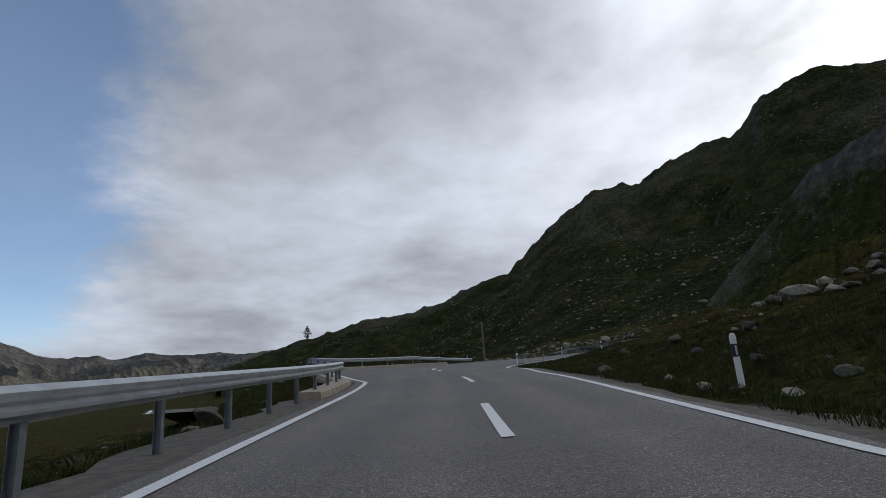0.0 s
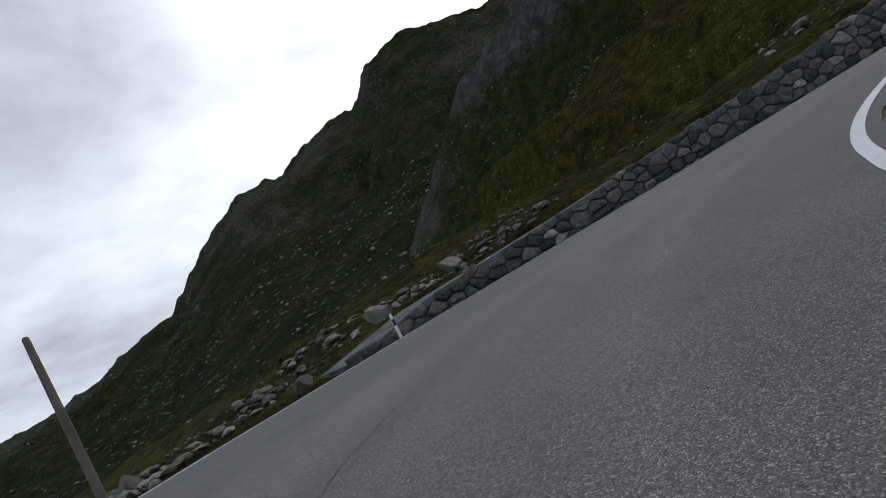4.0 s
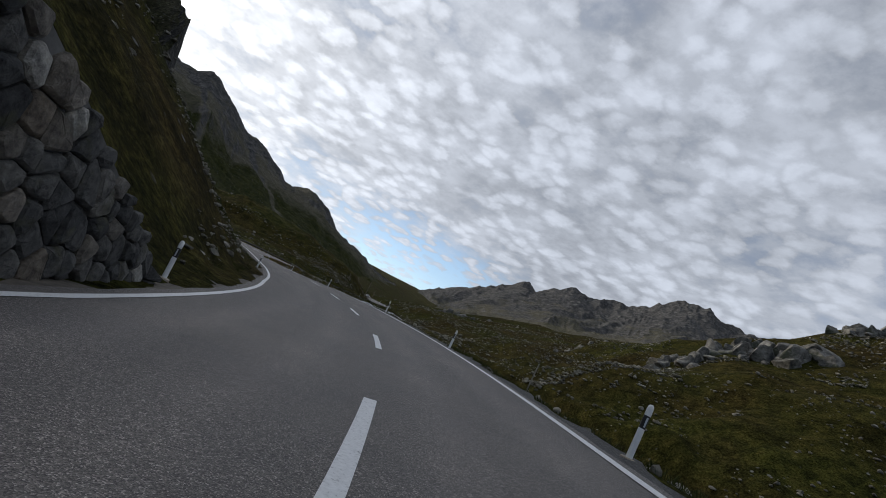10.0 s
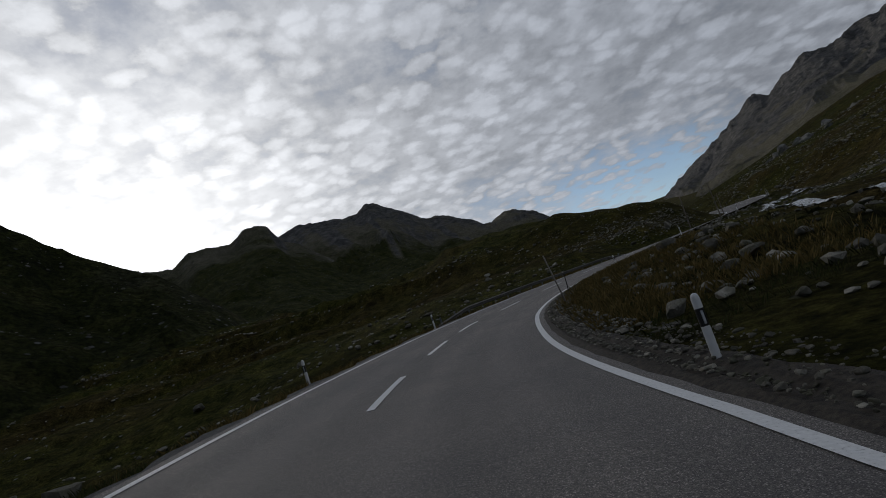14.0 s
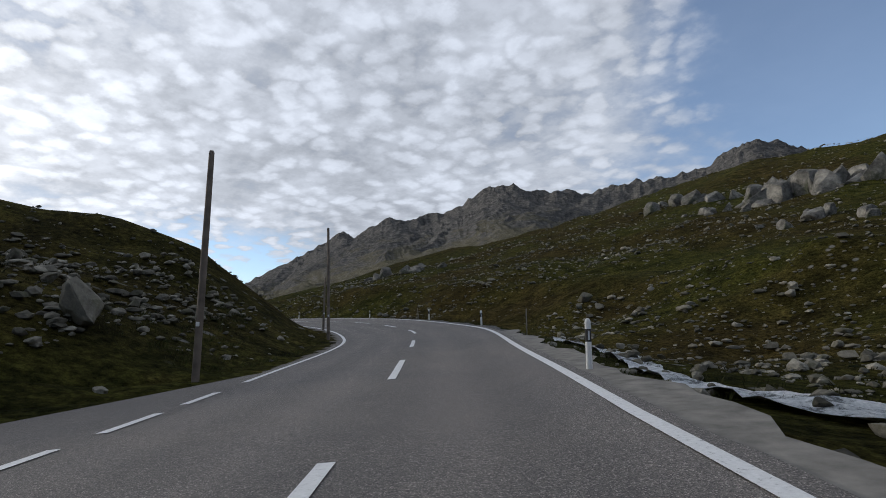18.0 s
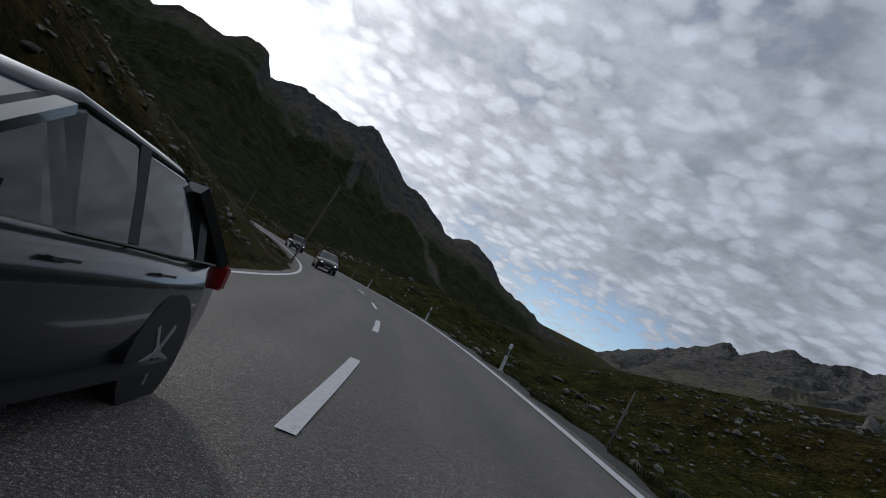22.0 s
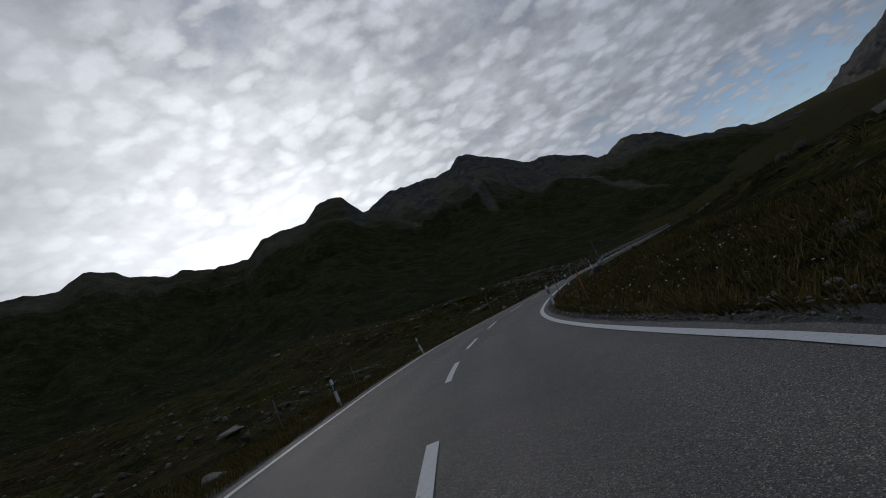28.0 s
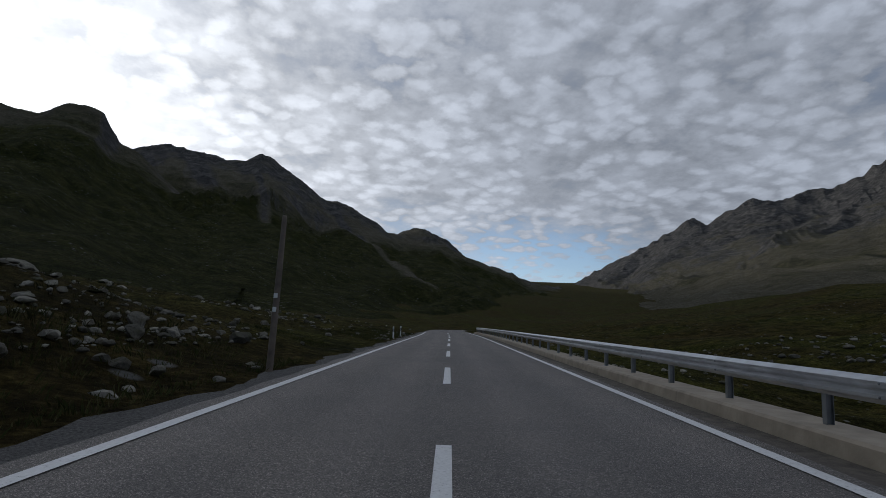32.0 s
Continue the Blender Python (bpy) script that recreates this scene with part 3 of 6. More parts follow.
# slopes beside the road, outwards from the edge of the tarmac: 0-1.5, 1.5-10, 10-40, 40-110, 110-350 m
LEFT = table([(-45, -.1, -.4, -.28, -.12, -.04), (36, -.1, -.4, -.25, -.12, -.04), (57, -.1, -.25, -.15, -.08, -.03), (64, 0, -.02, -.02, 0, 0),
              (75, 0, .16, .10, .05, .05), (100, 0, .13, .08, -.02, .03), (120, 0, .12, .06, -.12, .03), (138, 0, .08, .02, -.15, .05), (147, 0, .25, .2, -.1, .1), (152, .05, .85, .58, 0, .1), (175, .05, .85, .68, 0, .1), (192, .05, .9, .9, .3, .1), (222, .05, .85, .95, .6, .1), (234, .05, .7, .85, .5, .1),
              (247, -.1, .1, .35, .42, .15), (262, -.25, -.25, -.1, .05, .1), (295, -.25, -.2, -.05, .05, .1), (325, 0, .05, .1, .05, .1),
              (340, 0, .3, .1, -.05, .1), (362, .02, .42, .08, -.05, .05), (378, .03, .5, .15, 0, .1), (392, .05, .8, .28, .0, .05), (455, .05, .7, .28, .05, .1), (490, 0, .35, .25, .1, .1), (525, -.05, 0, .1, .1, .15), (562, -.03, .03, .17, .14, .15), (578, -.05, .02, .15, .13, .15),
              (600, -.1, .0, .08, .1, .15), (650, -.1, -.05, .08, .12, .15), (680, -.05, .1, .1, .1, .1), (690, 0, .3, .15, .1, .1), (708, 0, .3, .15, .1, .1), (720, 0, .1, .1, .08, .1), (840, 0, .03, .03, .05, .06)])
RIGHT = table([(-45, .03, .3, .35, .2, .1), (15, .04, .34, .4, .2, .15), (30, .02, .2, .2, .12, .1), (42, 0, .1, .08, .05, .05), (70, 0, -.1, -.15, 0, 0), (90, -.05, -.35, -.3, -.1, 0),
               (140, -.05, -.45, -.35, -.1, 0), (240, -.05, -.35, -.3, -.05, 0), (247, .10, .05, -.3, -.05, 0), (303, .10, .04, -.25, 0, 0), (312, -.1, -.2, -.2, 0, 0), (320, -.5, -.1, -.02, .05, .05),
               (362, -.6, -.1, -.02, .05, .05), (385, -.1, -.3, -.12, .05, .05), (450, -.1, -.3, -.15, .0, .05), (505, -.05, -.15, -.1, .02, .05),
               (525, 0, .1, .05, .05, .05), (550, 0, .16, .15, .05, .05), (622, 0, .18, .12, .05, .05), (642, -.1, -.4, -.2, 0, .05), (740, -.1, -.3, -.1, 0, .05), (840, -.05, -.02, 0, .03, .05)])
CREST = table([(60, .1), (150, .45), (230, 0.75), (300, 1.0), (400, 1.0), (480, .84), (580, .80), (700, .66), (900, .52), (1200, .35), (2500, .2)])


def hillside(x, y):
    """The slope across the stream, with a rocky knoll at its western end."""
    r = np.clip(-y - 58, 0, 275)
    far = np.clip(-y - 333, 0, None)
    h = 15 + (0.2 * r + 0.0004 * r * r) * CREST(x)[0] - 0.04 * np.clip(far, 0, 400) - 60 * np.clip((150 - x) / 200, 0, 1) - 30 * (r < 1)
    d = np.hypot((x - 176) * 0.95, (y + 202) * 1.0)
    knoll = 86 - 0.58 * np.clip(d - 21, 0, None) + 5 * fbm(x, y, 24, 3, 91)
    return np.maximum(h, knoll)


WALL_H = table([(67, 0), (70, 0.8), (78, 1.3), (90, 2.0), (104, 2.7), (120, 3.25), (136, 4.2), (141.5, 4.2), (150.2, 0.5), (150.6, 0)])


# how far the lay-bys widen the road on its left
BAY = table([(321, 0), (327, 4.3), (350, 4.3), (361, 0), (534, 0), (541, 5.4), (562, 5.4), (571, 0)])


def near_road(x, y):
    """Station, signed distance (left positive) and height of the nearest place on the road's centre line."""
    s, d, z = np.empty_like(x), np.empty_like(x), np.empty_like(x)
    for a in range(0, len(x), 8000):
        px, py = x[a:a + 8000, None], y[a:a + 8000, None]
        k = np.argmin((px - RC[None, :, 0]) ** 2 + (py - RC[None, :, 1]) ** 2, axis=1)
        dx, dy = x[a:a + 8000] - RC[k, 0], y[a:a + 8000] - RC[k, 1]
        along = dx * RT[k, 0] + dy * RT[k, 1]
        side = -dx * RT[k, 1] + dy * RT[k, 0]
        dist = np.hypot(dx, dy)
        inside = np.abs(along) < 1.0
        d[a:a + 8000] = np.where(inside, side, np.sign(side) * dist)
        s[a:a + 8000] = RS[k] + np.clip(along, -1, 1)
        z[a:a + 8000] = np.interp(s[a:a + 8000], RS, RC[:, 2])
    return s, d, z


RING = [(0, 0, 2.0)] + [(math.cos(k * math.pi / 4), math.sin(k * math.pi / 4), 1.0) for k in range(8)] + [(0.5 * math.cos(k * math.pi / 2 + 0.4), 0.5 * math.sin(k * math.pi / 2 + 0.4), 1.5) for k in range(4)]


def ground_z(x, y, rough=True):
    x, y = np.atleast_1d(np.asarray(x, float)), np.atleast_1d(np.asarray(y, float))
    out, e = slope_z(x, y)
    # away from the road the slopes run into one another
    far = np.where(e > 14)[0]
    if len(far):
        r = np.clip(0.5 * (e[far] - 14), 0, 60)
        acc, tot = 0.0, 0.0
        for ox, oy, w in RING:
            acc = acc + w * slope_z(x[far] + r * ox, y[far] + r * oy)[0]
            tot += w
        out[far] = acc / tot
    hill = hillside(x, y)
    w = np.clip((e - 14) / 30, 0, 1) * np.clip((-y - 50) / 10, 0, 1)
    out = np.where(hill > out, out + (hill - out) * w, out)
    if rough:
        a = np.clip(e, 0, None)
        bumps = fbm(x, y, 5.0, 3, 3) * np.clip(a / 8, 0, 1) * 0.7 + fbm(x, y, 26, 4, 11) * np.clip((a - 4) / 40, 0, 1) * 3.6
        bumps = bumps + fbm(x, y, 140, 4, 23) * np.clip((a - 30) / 200, 0, 1) * 6
        out = np.where(e < 0, out, out + bumps)
    # the valley falls away to the west
    west = np.clip((-x - 80) / 1500, 0, 1)
    return out * (1 - west) + (-150 + 0.02 * np.hypot(x, y)) * west


def slope_z(x, y):
    s, d, z = near_road(x, y)
    half = HALF(s)
    bank = BANK(s)[0]
    e = np.where(d > 0, d - half[0] - BAY(s)[0], -d - half[1]) - 0.75
    sl, sr = LEFT(s), RIGHT(s)
    lim = (0, 1.5, 10, 40, 110, 350)
    up = np.zeros_like(x)
    for j in range(5):
        run = np.clip(e - lim[j], 0, lim[j + 1] - lim[j])
        up += run * np.where(d > 0, sl[j], sr[j])
    up += np.clip(e - 350, 0, None) * 0.10
    wall = np.where(d > 0, WALL_H(s)[0], 0) * np.clip((e - 2.2) / 0.5, 0, 1)
    edge = z - bank * np.clip(d, -half[1] - 0.75, half[0] + BAY(s)[0] + 0.75)
    out = edge + up + wall
    return np.where(e < 0, edge - 0.10, out - 0.03), e


def link(name, bm, material, parent=None, label="", category="", group="", kind="", smooth=False):
    me = bpy.data.meshes.new(name)
    bm.to_mesh(me)
    bm.free()
    me.materials.append(material)
    if smooth:
        me.shade_smooth()
    ob = new(name, me)
    ob.parent = parent
    return tagged(ob, label, category, group, kind)


def part(name, bm, material, parent, label="", smooth=False):
    return link(name, bm, material, parent, label, smooth=smooth)


def thing(name, label, category, group="", kind="", at=None):
    e = new(name)
    if at is not None:
        e.matrix_world = at
    return tagged(e, label, category, group, kind)


def sheet(name, verts, quads, material, smooth=True, **tags):
    me = bpy.data.meshes.new(name)
    me.from_pydata([tuple(v) for v in verts], [], [tuple(q) for q in quads])
    me.materials.append(material)
    if smooth:
        me.shade_smooth()
    ob = new(name, me)
    return tagged(ob, **tags)


def grid_quads(nu, nv):
    i = np.arange((nu - 1) * (nv - 1))
    a = (i // (nv - 1)) * nv + i % (nv - 1)
    return np.column_stack([a, a + nv, a + nv + 1, a + 1])


# ---- ground ----
def ground():
    def axis(lo, hi, step, far_lo, far_hi):
        v = list(np.arange(lo, hi, step))
        a, g = lo, step
        while a > far_lo:
            g *= 1.13
            a -= g
            v.insert(0, a)
        a, g = v[-1], step
        while a < far_hi:
            g *= 1.13
            a += g
            v.append(a)
        return np.array(v)
    xs, ys = axis(-28, 745, 1.6, -4600, 4900), axis(-104, 86, 1.6, -4700, 4700)
    X, Y = np.meshgrid(xs, ys, indexing="ij")
    Z = ground_z(X.ravel(), Y.ravel())
    sheet("ground", np.column_stack([X.ravel(), Y.ravel(), Z]), grid_quads(len(xs), len(ys)), HEATH,
          label="heath and short alpine grass on the valley slopes", category="ground", kind="structure")


def mountain(name, origin, crest, depth, foot, label, jag=0.012, rocky=0.25, seed=5, n_az=260, n_r=64, top_rock=0.5, streaks=(), surface=None, rock_from=0.45):
    """A range seen from origin: crest gives direction, elevation of its skyline in degrees and its distance."""
    c = np.array(crest, float)
    c = c[np.argsort(c[:, 0])]
    az = np.linspace(c[0, 0], c[-1, 0], n_az)
    el, dist = np.interp(az, c[:, 0], c[:, 1]), np.interp(az, c[:, 0], c[:, 2])
    f = np.concatenate([np.linspace(foot, 1.0, n_r - 14), np.linspace(1.0, 1.0 + depth, 15)[1:]])
    A, F = np.meshgrid(np.radians(az), f, indexing="ij")
    D = dist[:, None] * F
    x, y = origin[0] + D * np.cos(A), origin[1] + D * np.sin(A)
    top = dist * np.tan(np.radians(el)) + origin[2]
    base = ground_z((origin[0] + dist * foot * np.cos(np.radians(az))), (origin[1] + dist * foot * np.sin(np.radians(az))), False) - 12
    t = np.clip((F - foot) / (1 - foot), 0, 1)
    # the body of the range follows a smoothed skyline, its teeth only the upper part
    k = max(3, int(n_az * 3.0 / (az[-1] - az[0])))
    pad = np.pad(top, k, mode="edge")
    body = np.convolve(pad, np.ones(2 * k + 1) / (2 * k + 1), mode="valid")
    teeth, top = top - body, body
    back = np.clip((F - 1) / depth, 0, 1)
    size = float(np.mean(dist))
    h = base[:, None] + (top - base)[:, None] * (0.55 * t ** 1.1 + 0.45 * t ** 2.6) - back * size * 0.20 + teeth[:, None] * t ** 5
    # spurs and gullies run down from the crest
    along = A * size
    gully = ridged(along + 0.18 * fbm(x, y, size * 0.2, 3, seed) * size, D * 0.32, size * 0.11, 4, seed)
    h = h + gully * size * 0.022 * np.sin(np.pi * np.clip(t, 0, 1) ** 1.3) * (0.3 + t)
    h = h + fbm(x, y, size * 0.05, 4, seed + 7) * size * 0.008 * (0.2 + t) * (1 - 0.6 * (t > 0.98))
    h = h + ridged(along, D * 0.5, size * 0.035, 4, seed + 3) * size * jag * np.clip((t - 0.75) / 0.25, 0, 1) * (1 - back)
    ob = sheet(name, np.column_stack([x.ravel(), y.ravel(), h.ravel()]), grid_quads(n_az, len(f)), surface or MOUNTAIN, smooth=False,
               label=label, category="mountain", kind="structure")
    at = ob.data.attributes.new("rocky", "FLOAT", "POINT")
    value = rocky + top_rock * np.clip((t - rock_from) / (0.95 - rock_from), 0, 1)
    for a0, t0, a1, t1, wide in streaks:
        u = np.clip((t0 - t) / (t0 - t1), 0, 1)
        off = np.abs(np.degrees(A) - (a0 + (a1 - a0) * u)) / (wide * (0.3 + 0.7 * u))
        value = value + 0.45 * np.clip(1.3 - off, 0, 1) * (t < t0) * (t > t1)
    at.data.foreach_set("value", value.ravel().astype(np.float32))
    return ob


ground()
mountain("mountain_1", (330, -40, 18), [(62, 20, 1500), (52, 18, 1600), (47, 16.7, 1650), (44.7, 15.9, 1700), (40.8, 15.4, 1700), (38.9, 16.2, 1700), (36.8, 15.7, 1750), (35.9, 15.0, 1750), (33.1, 13.9, 1750), (32.1, 14.2, 1750),
                                        (29.5, 13.2, 1750), (26.6, 12.9, 1750), (24.8, 14.2, 1750), (23.2, 14.3, 1750), (20.8, 14.0, 1750), (19.3, 15.1, 1750), (18, 15.3, 1750), (16.8, 15.0, 1750), (15.6, 13.2, 1780), (14, 12.3, 1800), (10, 9.0, 1800), (4, 6.0, 1800)],
         0.35, 0.14, "dark grassy mountainside with a rocky crest under the sun", 0.004, -0.08, 5, 420, top_rock=0.42, rock_from=0.7)
mountain("mountain_2", (330, -40, 18), [(24, 10.0, 2500), (20, 11.6, 2500), (16, 13.2, 2500), (14.2, 13.8, 2480), (12.8, 14.1, 2450), (10.6, 13.8, 2450), (8, 13.6, 2450), (6.8, 13.6, 2440), (5.5, 14.5, 2420), (4.8, 14.3, 2420), (3.5, 13.4, 2420),
                                        (1, 11.8, 2450), (-0.6, 11.0, 2480), (-2.5, 10.6, 2500), (-4.5, 9.4, 2500), (-6.6, 8.5, 2500), (-8.2, 9.0, 2500), (-9.5, 9.0, 2500), (-11, 8.4, 2500), (-13, 6.7, 2500), (-16.2, 5.6, 2500), (-19.5, 4.6, 2500),
                                        (-22.5, 4.1, 2500), (-26, 3.2, 2500)], 0.3, 0.2, "rocky grey peak with a pale scree fan", 0.006, -0.02, 9, 420, top_rock=0.68, rock_from=0.55, streaks=((-1.0, 0.90, -8.5, 0.30, 1.0), (6, 0.97, 4.5, 0.6, 0.6), (11, 0.98, 9, 0.7, 1.6)))
mountain("mountain_3", (330, -40, 18), [(0, 7.0, 3500), (-6, 7.8, 3500), (-9, 8.1, 3480), (-11, 7.2, 3480), (-14, 5.6, 3500), (-18, 4.4, 3500), (-22, 3.7, 3500), (-26, 3.2, 3500)],
         0.25, 0.3, "dark rounded mountain at the valley head", 0.003, 0.1, 13)
mountain("mountain_4", (330, -40, 18), [(-19, 2.8, 4200), (-22.5, 4.2, 4200), (-24.6, 5.4, 4200), (-27.5, 6.8, 4150), (-30, 8.3, 4100), (-32.6, 10.0, 4100), (-33.7, 10.5, 4100), (-34.6, 10.1, 4050), (-35.5, 10.5, 4050), (-37.2, 11.4, 4000),
                                        (-38.3, 12.0, 4000), (-41, 12.0, 3950), (-43.5, 12.3, 3900), (-45.8, 13.2, 3800), (-48, 14.7, 3700), (-50, 15.2, 3600), (-53, 14.6, 3500), (-57, 14.0, 3400), (-59, 13.7, 3350), (-62, 14.5, 3300),
                                        (-66.8, 14.5, 3200), (-69.5, 14.9, 3150), (-71.3, 16.1, 3100), (-73.9, 17.0, 3050), (-76, 16.0, 3000), (-82, 13.0, 3000)], 0.15, 0.16,
         "jagged grey rock range with scree aprons and snow patches", 0.010, 0.42, 17, 560, 76)
mountain("mountain_5", (52, 40, 9), [(-58, 11, 470), (-60.3, 17.0, 470), (-63.5, 18.4, 470), (-65.2, 19.6, 465), (-67.8, 21.2, 460), (-70.4, 20.1, 460), (-73, 18.4, 460), (-80, 16, 460), (-100, 14, 460), (-140, 10, 460)],
         0.25, 0.45, "sharp grey peak above pale rock slopes", 0.010, 0.42, 21)
mountain("mountain_6", (10, 40, 5), [(29, 6, 560), (31, 14, 560), (34, 21.0, 560), (38, 23.2, 570), (42, 23.8, 580), (45.4, 24.7, 590), (48, 25.4, 600), (50.1, 25.2, 605), (53.3, 24.5, 615), (54.1, 23.5, 618), (55.2, 22.4, 620), (56.5, 21.8, 625),
                                     (58.9, 21.7, 635), (62.6, 20.7, 640), (65.7, 19.1, 640), (67.6, 19.4, 640), (70.4, 19.0, 640), (74, 16.9, 640), (77.7, 14.0, 640), (80.2, 11.6, 650), (84.4, 10.6, 690), (87.4, 9.1, 720), (89.2, 8.7, 750),
                                     (95.1, 7.6, 800), (101, 6.1, 870), (110, 3, 950)], 0.5, 0.16, "steep dark heath mountainside strewn with pale rocks", 0.008, 0.02, 25, 420, top_rock=0.2)
mountain("mountain_7", (0, 0, 1), [(96, 4.9, 3800), (105, 4.8, 4000), (111.9, 5.0, 4000), (113.9, 5.3, 4000), (115.8, 4.7, 4000), (120.3, 4.9, 4000), (121.8, 5.1, 4000), (124.1, 6.0, 4000), (127, 7.2, 4000), (134, 5.5, 4000), (150, 6, 4000), (175, 5.6, 4000),
                                   (205, 6, 4000), (230, 7, 3800)],
         0.15, 0.35, "distant grey mountains across the lower valley", 0.004, 0.55, 29, 420, top_rock=0.25)
mountain("mountain_8", (182, 12, 13), [(11, 0.5, 330), (17, 5.0, 330), (21, 9.2, 330), (24.5, 12.3, 340), (28, 14.0, 350), (31.5, 16.2, 360), (35, 18.7, 360), (40, 21.5, 360), (48, 24, 350), (58, 25, 330), (70, 22, 320)],
         0.35, 0.35, "dark heath spur above the bend", 0.004, 0.0, 37, 160, 50, top_rock=0.15)
mountain("crag", (36, 46, 7), [(70, 1, 210), (62, 10, 200), (52, 20, 185), (46, 22.4, 172), (43.2, 23.3, 166), (42.2, 24.6, 165), (40.5, 26.4, 162), (35.5, 26.8, 150), (28.3, 27.5, 136), (20.8, 27.0, 125), (17, 26.4, 122), (12.5, 25.0, 120), (9.0, 24.2, 126), (6, 23.1, 130),
                               (5.2, 22.2, 132), (4.6, 20.6, 132), (3.2, 18.5, 132), (1.2, 16.5, 131), (0.6, 15.2, 130), (-0.2, 13.8, 130), (-2, 13.4, 128), (-5, 11.9, 116), (-7, 10.5, 100), (-8.3, 6.0, 92), (-9, 1.0, 90)], 0.35, 0.5,
         "dark rock crag with small conifers along its top", 0.005, -0.28, 33, 330, 60, top_rock=0.55, surface=CRAG, rock_from=0.62)


# ---- road ----
def ribbon(name, s0, s1, d0, d1, up, material, step=1.0, thick=0.0, parent=None, **tags):
    """A strip along the road between two offsets; d0 and d1 may be functions of the station."""
    f0 = d0 if callable(d0) else (lambda s: d0)
    f1 = d1 if callable(d1) else (lambda s: d1)
    n = max(2, int(round((s1 - s0) / step)) + 1)
    ss = np.linspace(s0, s1, n)
    v, q = [], []
    for s in ss:
        for d in (f0(s), f1(s)):
            v.append(on_road(s, d, up))
    for i in range(n - 1):
        q.append((2 * i, 2 * i + 2, 2 * i + 3, 2 * i + 1))
    if thick:
        m = len(v)
        v += [Vector((p.x, p.y, p.z - thick)) for p in v]
        for i in range(n - 1):
            q.append((2 * i, m + 2 * i, m + 2 * i + 2, 2 * i + 2))
            q.append((2 * i + 1, 2 * i + 3, m + 2 * i + 3, m + 2 * i + 1))
        q.append((0, 1, m + 1, m))
        q.append((2 * n - 2, m + 2 * n - 2, m + 2 * n - 1, 2 * n - 1))
    ob = sheet(name, v, q, material, smooth=False, **tags)
    ob.parent = parent
    return ob


def left_edge(s):
    return HALF(s)[0]


def right_edge(s):
    return -HALF(s)[1]


def road_sheet():
    ss = RS[1:-1]
    cols = tuple(np.linspace(-1, 1, 17))
    v, track = [], []
    for s in ss:
        l, r = HALF(s)
        for c in cols:
            v.append(on_road(s, (l + 0.42 + 0.05 * math.sin(s * 1.7) + 0.02 * math.sin(s * 6.1)) * c if c > 0 else (r + 0.32 + 0.04 * math.sin(s * 2.3) + 0.02 * math.sin(s * 7.3)) * c, 0.0))
            q = abs(c) * (l if c > 0 else r)
            track.append(math.exp(-((q - 1.0) / 0.4) ** 2) + math.exp(-((q - 2.6) / 0.4) ** 2))
    ob = sheet("road", v, grid_quads(len(ss), len(cols)), ASPHALT, smooth=True,
               label="two-lane grey asphalt mountain road with worn patches", category="road", kind="structure")
    at = ob.data.attributes.new("track", "FLOAT", "POINT")
    at.data.foreach_set("value", np.array(track, np.float32))
    return ob


road = road_sheet()
LINE = dict(label="white painted edge line along the asphalt, worn in places", category="road marking", kind="structure")
for a, b in ((-44, 327), (358, 537), (569, 780)):
    ribbon("edge_line", a, b, lambda s: left_edge(s) - 0.09, lambda s: left_edge(s) + 0.09, 0.012, PAINT, **LINE)
ribbon("edge_line", -44, 780, lambda s: right_edge(s) - 0.095, lambda s: right_edge(s) + 0.095, 0.012, PAINT, **LINE)
for a, b in ((327, 358), (537, 569)):
    s = a + 0.4
    while s < b - 1.5:
        ribbon("edge_dash", s, s + 1.7, lambda s: left_edge(s) - 0.09, lambda s: left_edge(s) + 0.09, 0.012, PAINT, 0.85,
               label="short white dash across the mouth of the lay-by", category="road marking", group="lay-by edge dashes", kind="structure")
        s += 2.7
DASHES = [-2.6, 7.0, 21.0, 34.4, 39.0, 81.7, 91.6, 103.6, 114.8, 127.5, 139.7, 152.3, 167.0, 178.8, 192.6, 203.5, 216.4, 230.0, 242.5, 255.3, 265.1, 273.8, 284.0,
          294.8, 306.0, 318.0, 331.5, 344.0, 355.5, 366.4, 377.9, 388.6, 399.3, 409.0, 420.4, 430.0, 439.8, 450.8, 463.4, 475.5, 488.6, 501.5, 512.2, 524, 535,
          546, 556.5, 566.8, 577.0, 588.0, 599.3, 609.0, 618.7, 629.6, 638.5, 648.2, 657.0, 667.5, 678.6, 689.0, 700.3, 711, 722, 733, 744, 755, 766]
CENTRE = table([(0, -0.2), (12, -0.15), (22, 0.1), (40, 0.0), (70, 0.0), (81, 0.12), (86, 0.45), (93, 0.48), (97, 0.3), (104, -0.02), (135, 0.05), (150, 0.18), (158, 0.22), (168, 0.05), (185, 0.0), (192, 0.36), (204, 0.2), (216, 0.05), (228, 0.12),
                (255, 0.12), (265, -0.05), (277, -0.38), (285, 0.0), (300, 0.0), (364, -0.1), (371, -0.2), (377, 0.1), (381, 0.3), (401, 0.38), (410, 0.1), (421, 0.02), (440, -0.2), (447, -0.1), (466, 0.15), (478, 0.28), (492, 0.05),
                (575, 0.05), (590, 0.2), (601, 0.02), (619, -0.18), (624, -0.42), (634, -0.5), (641, -0.3), (650, -0.2), (662, -0.05), (780, 0.0)])
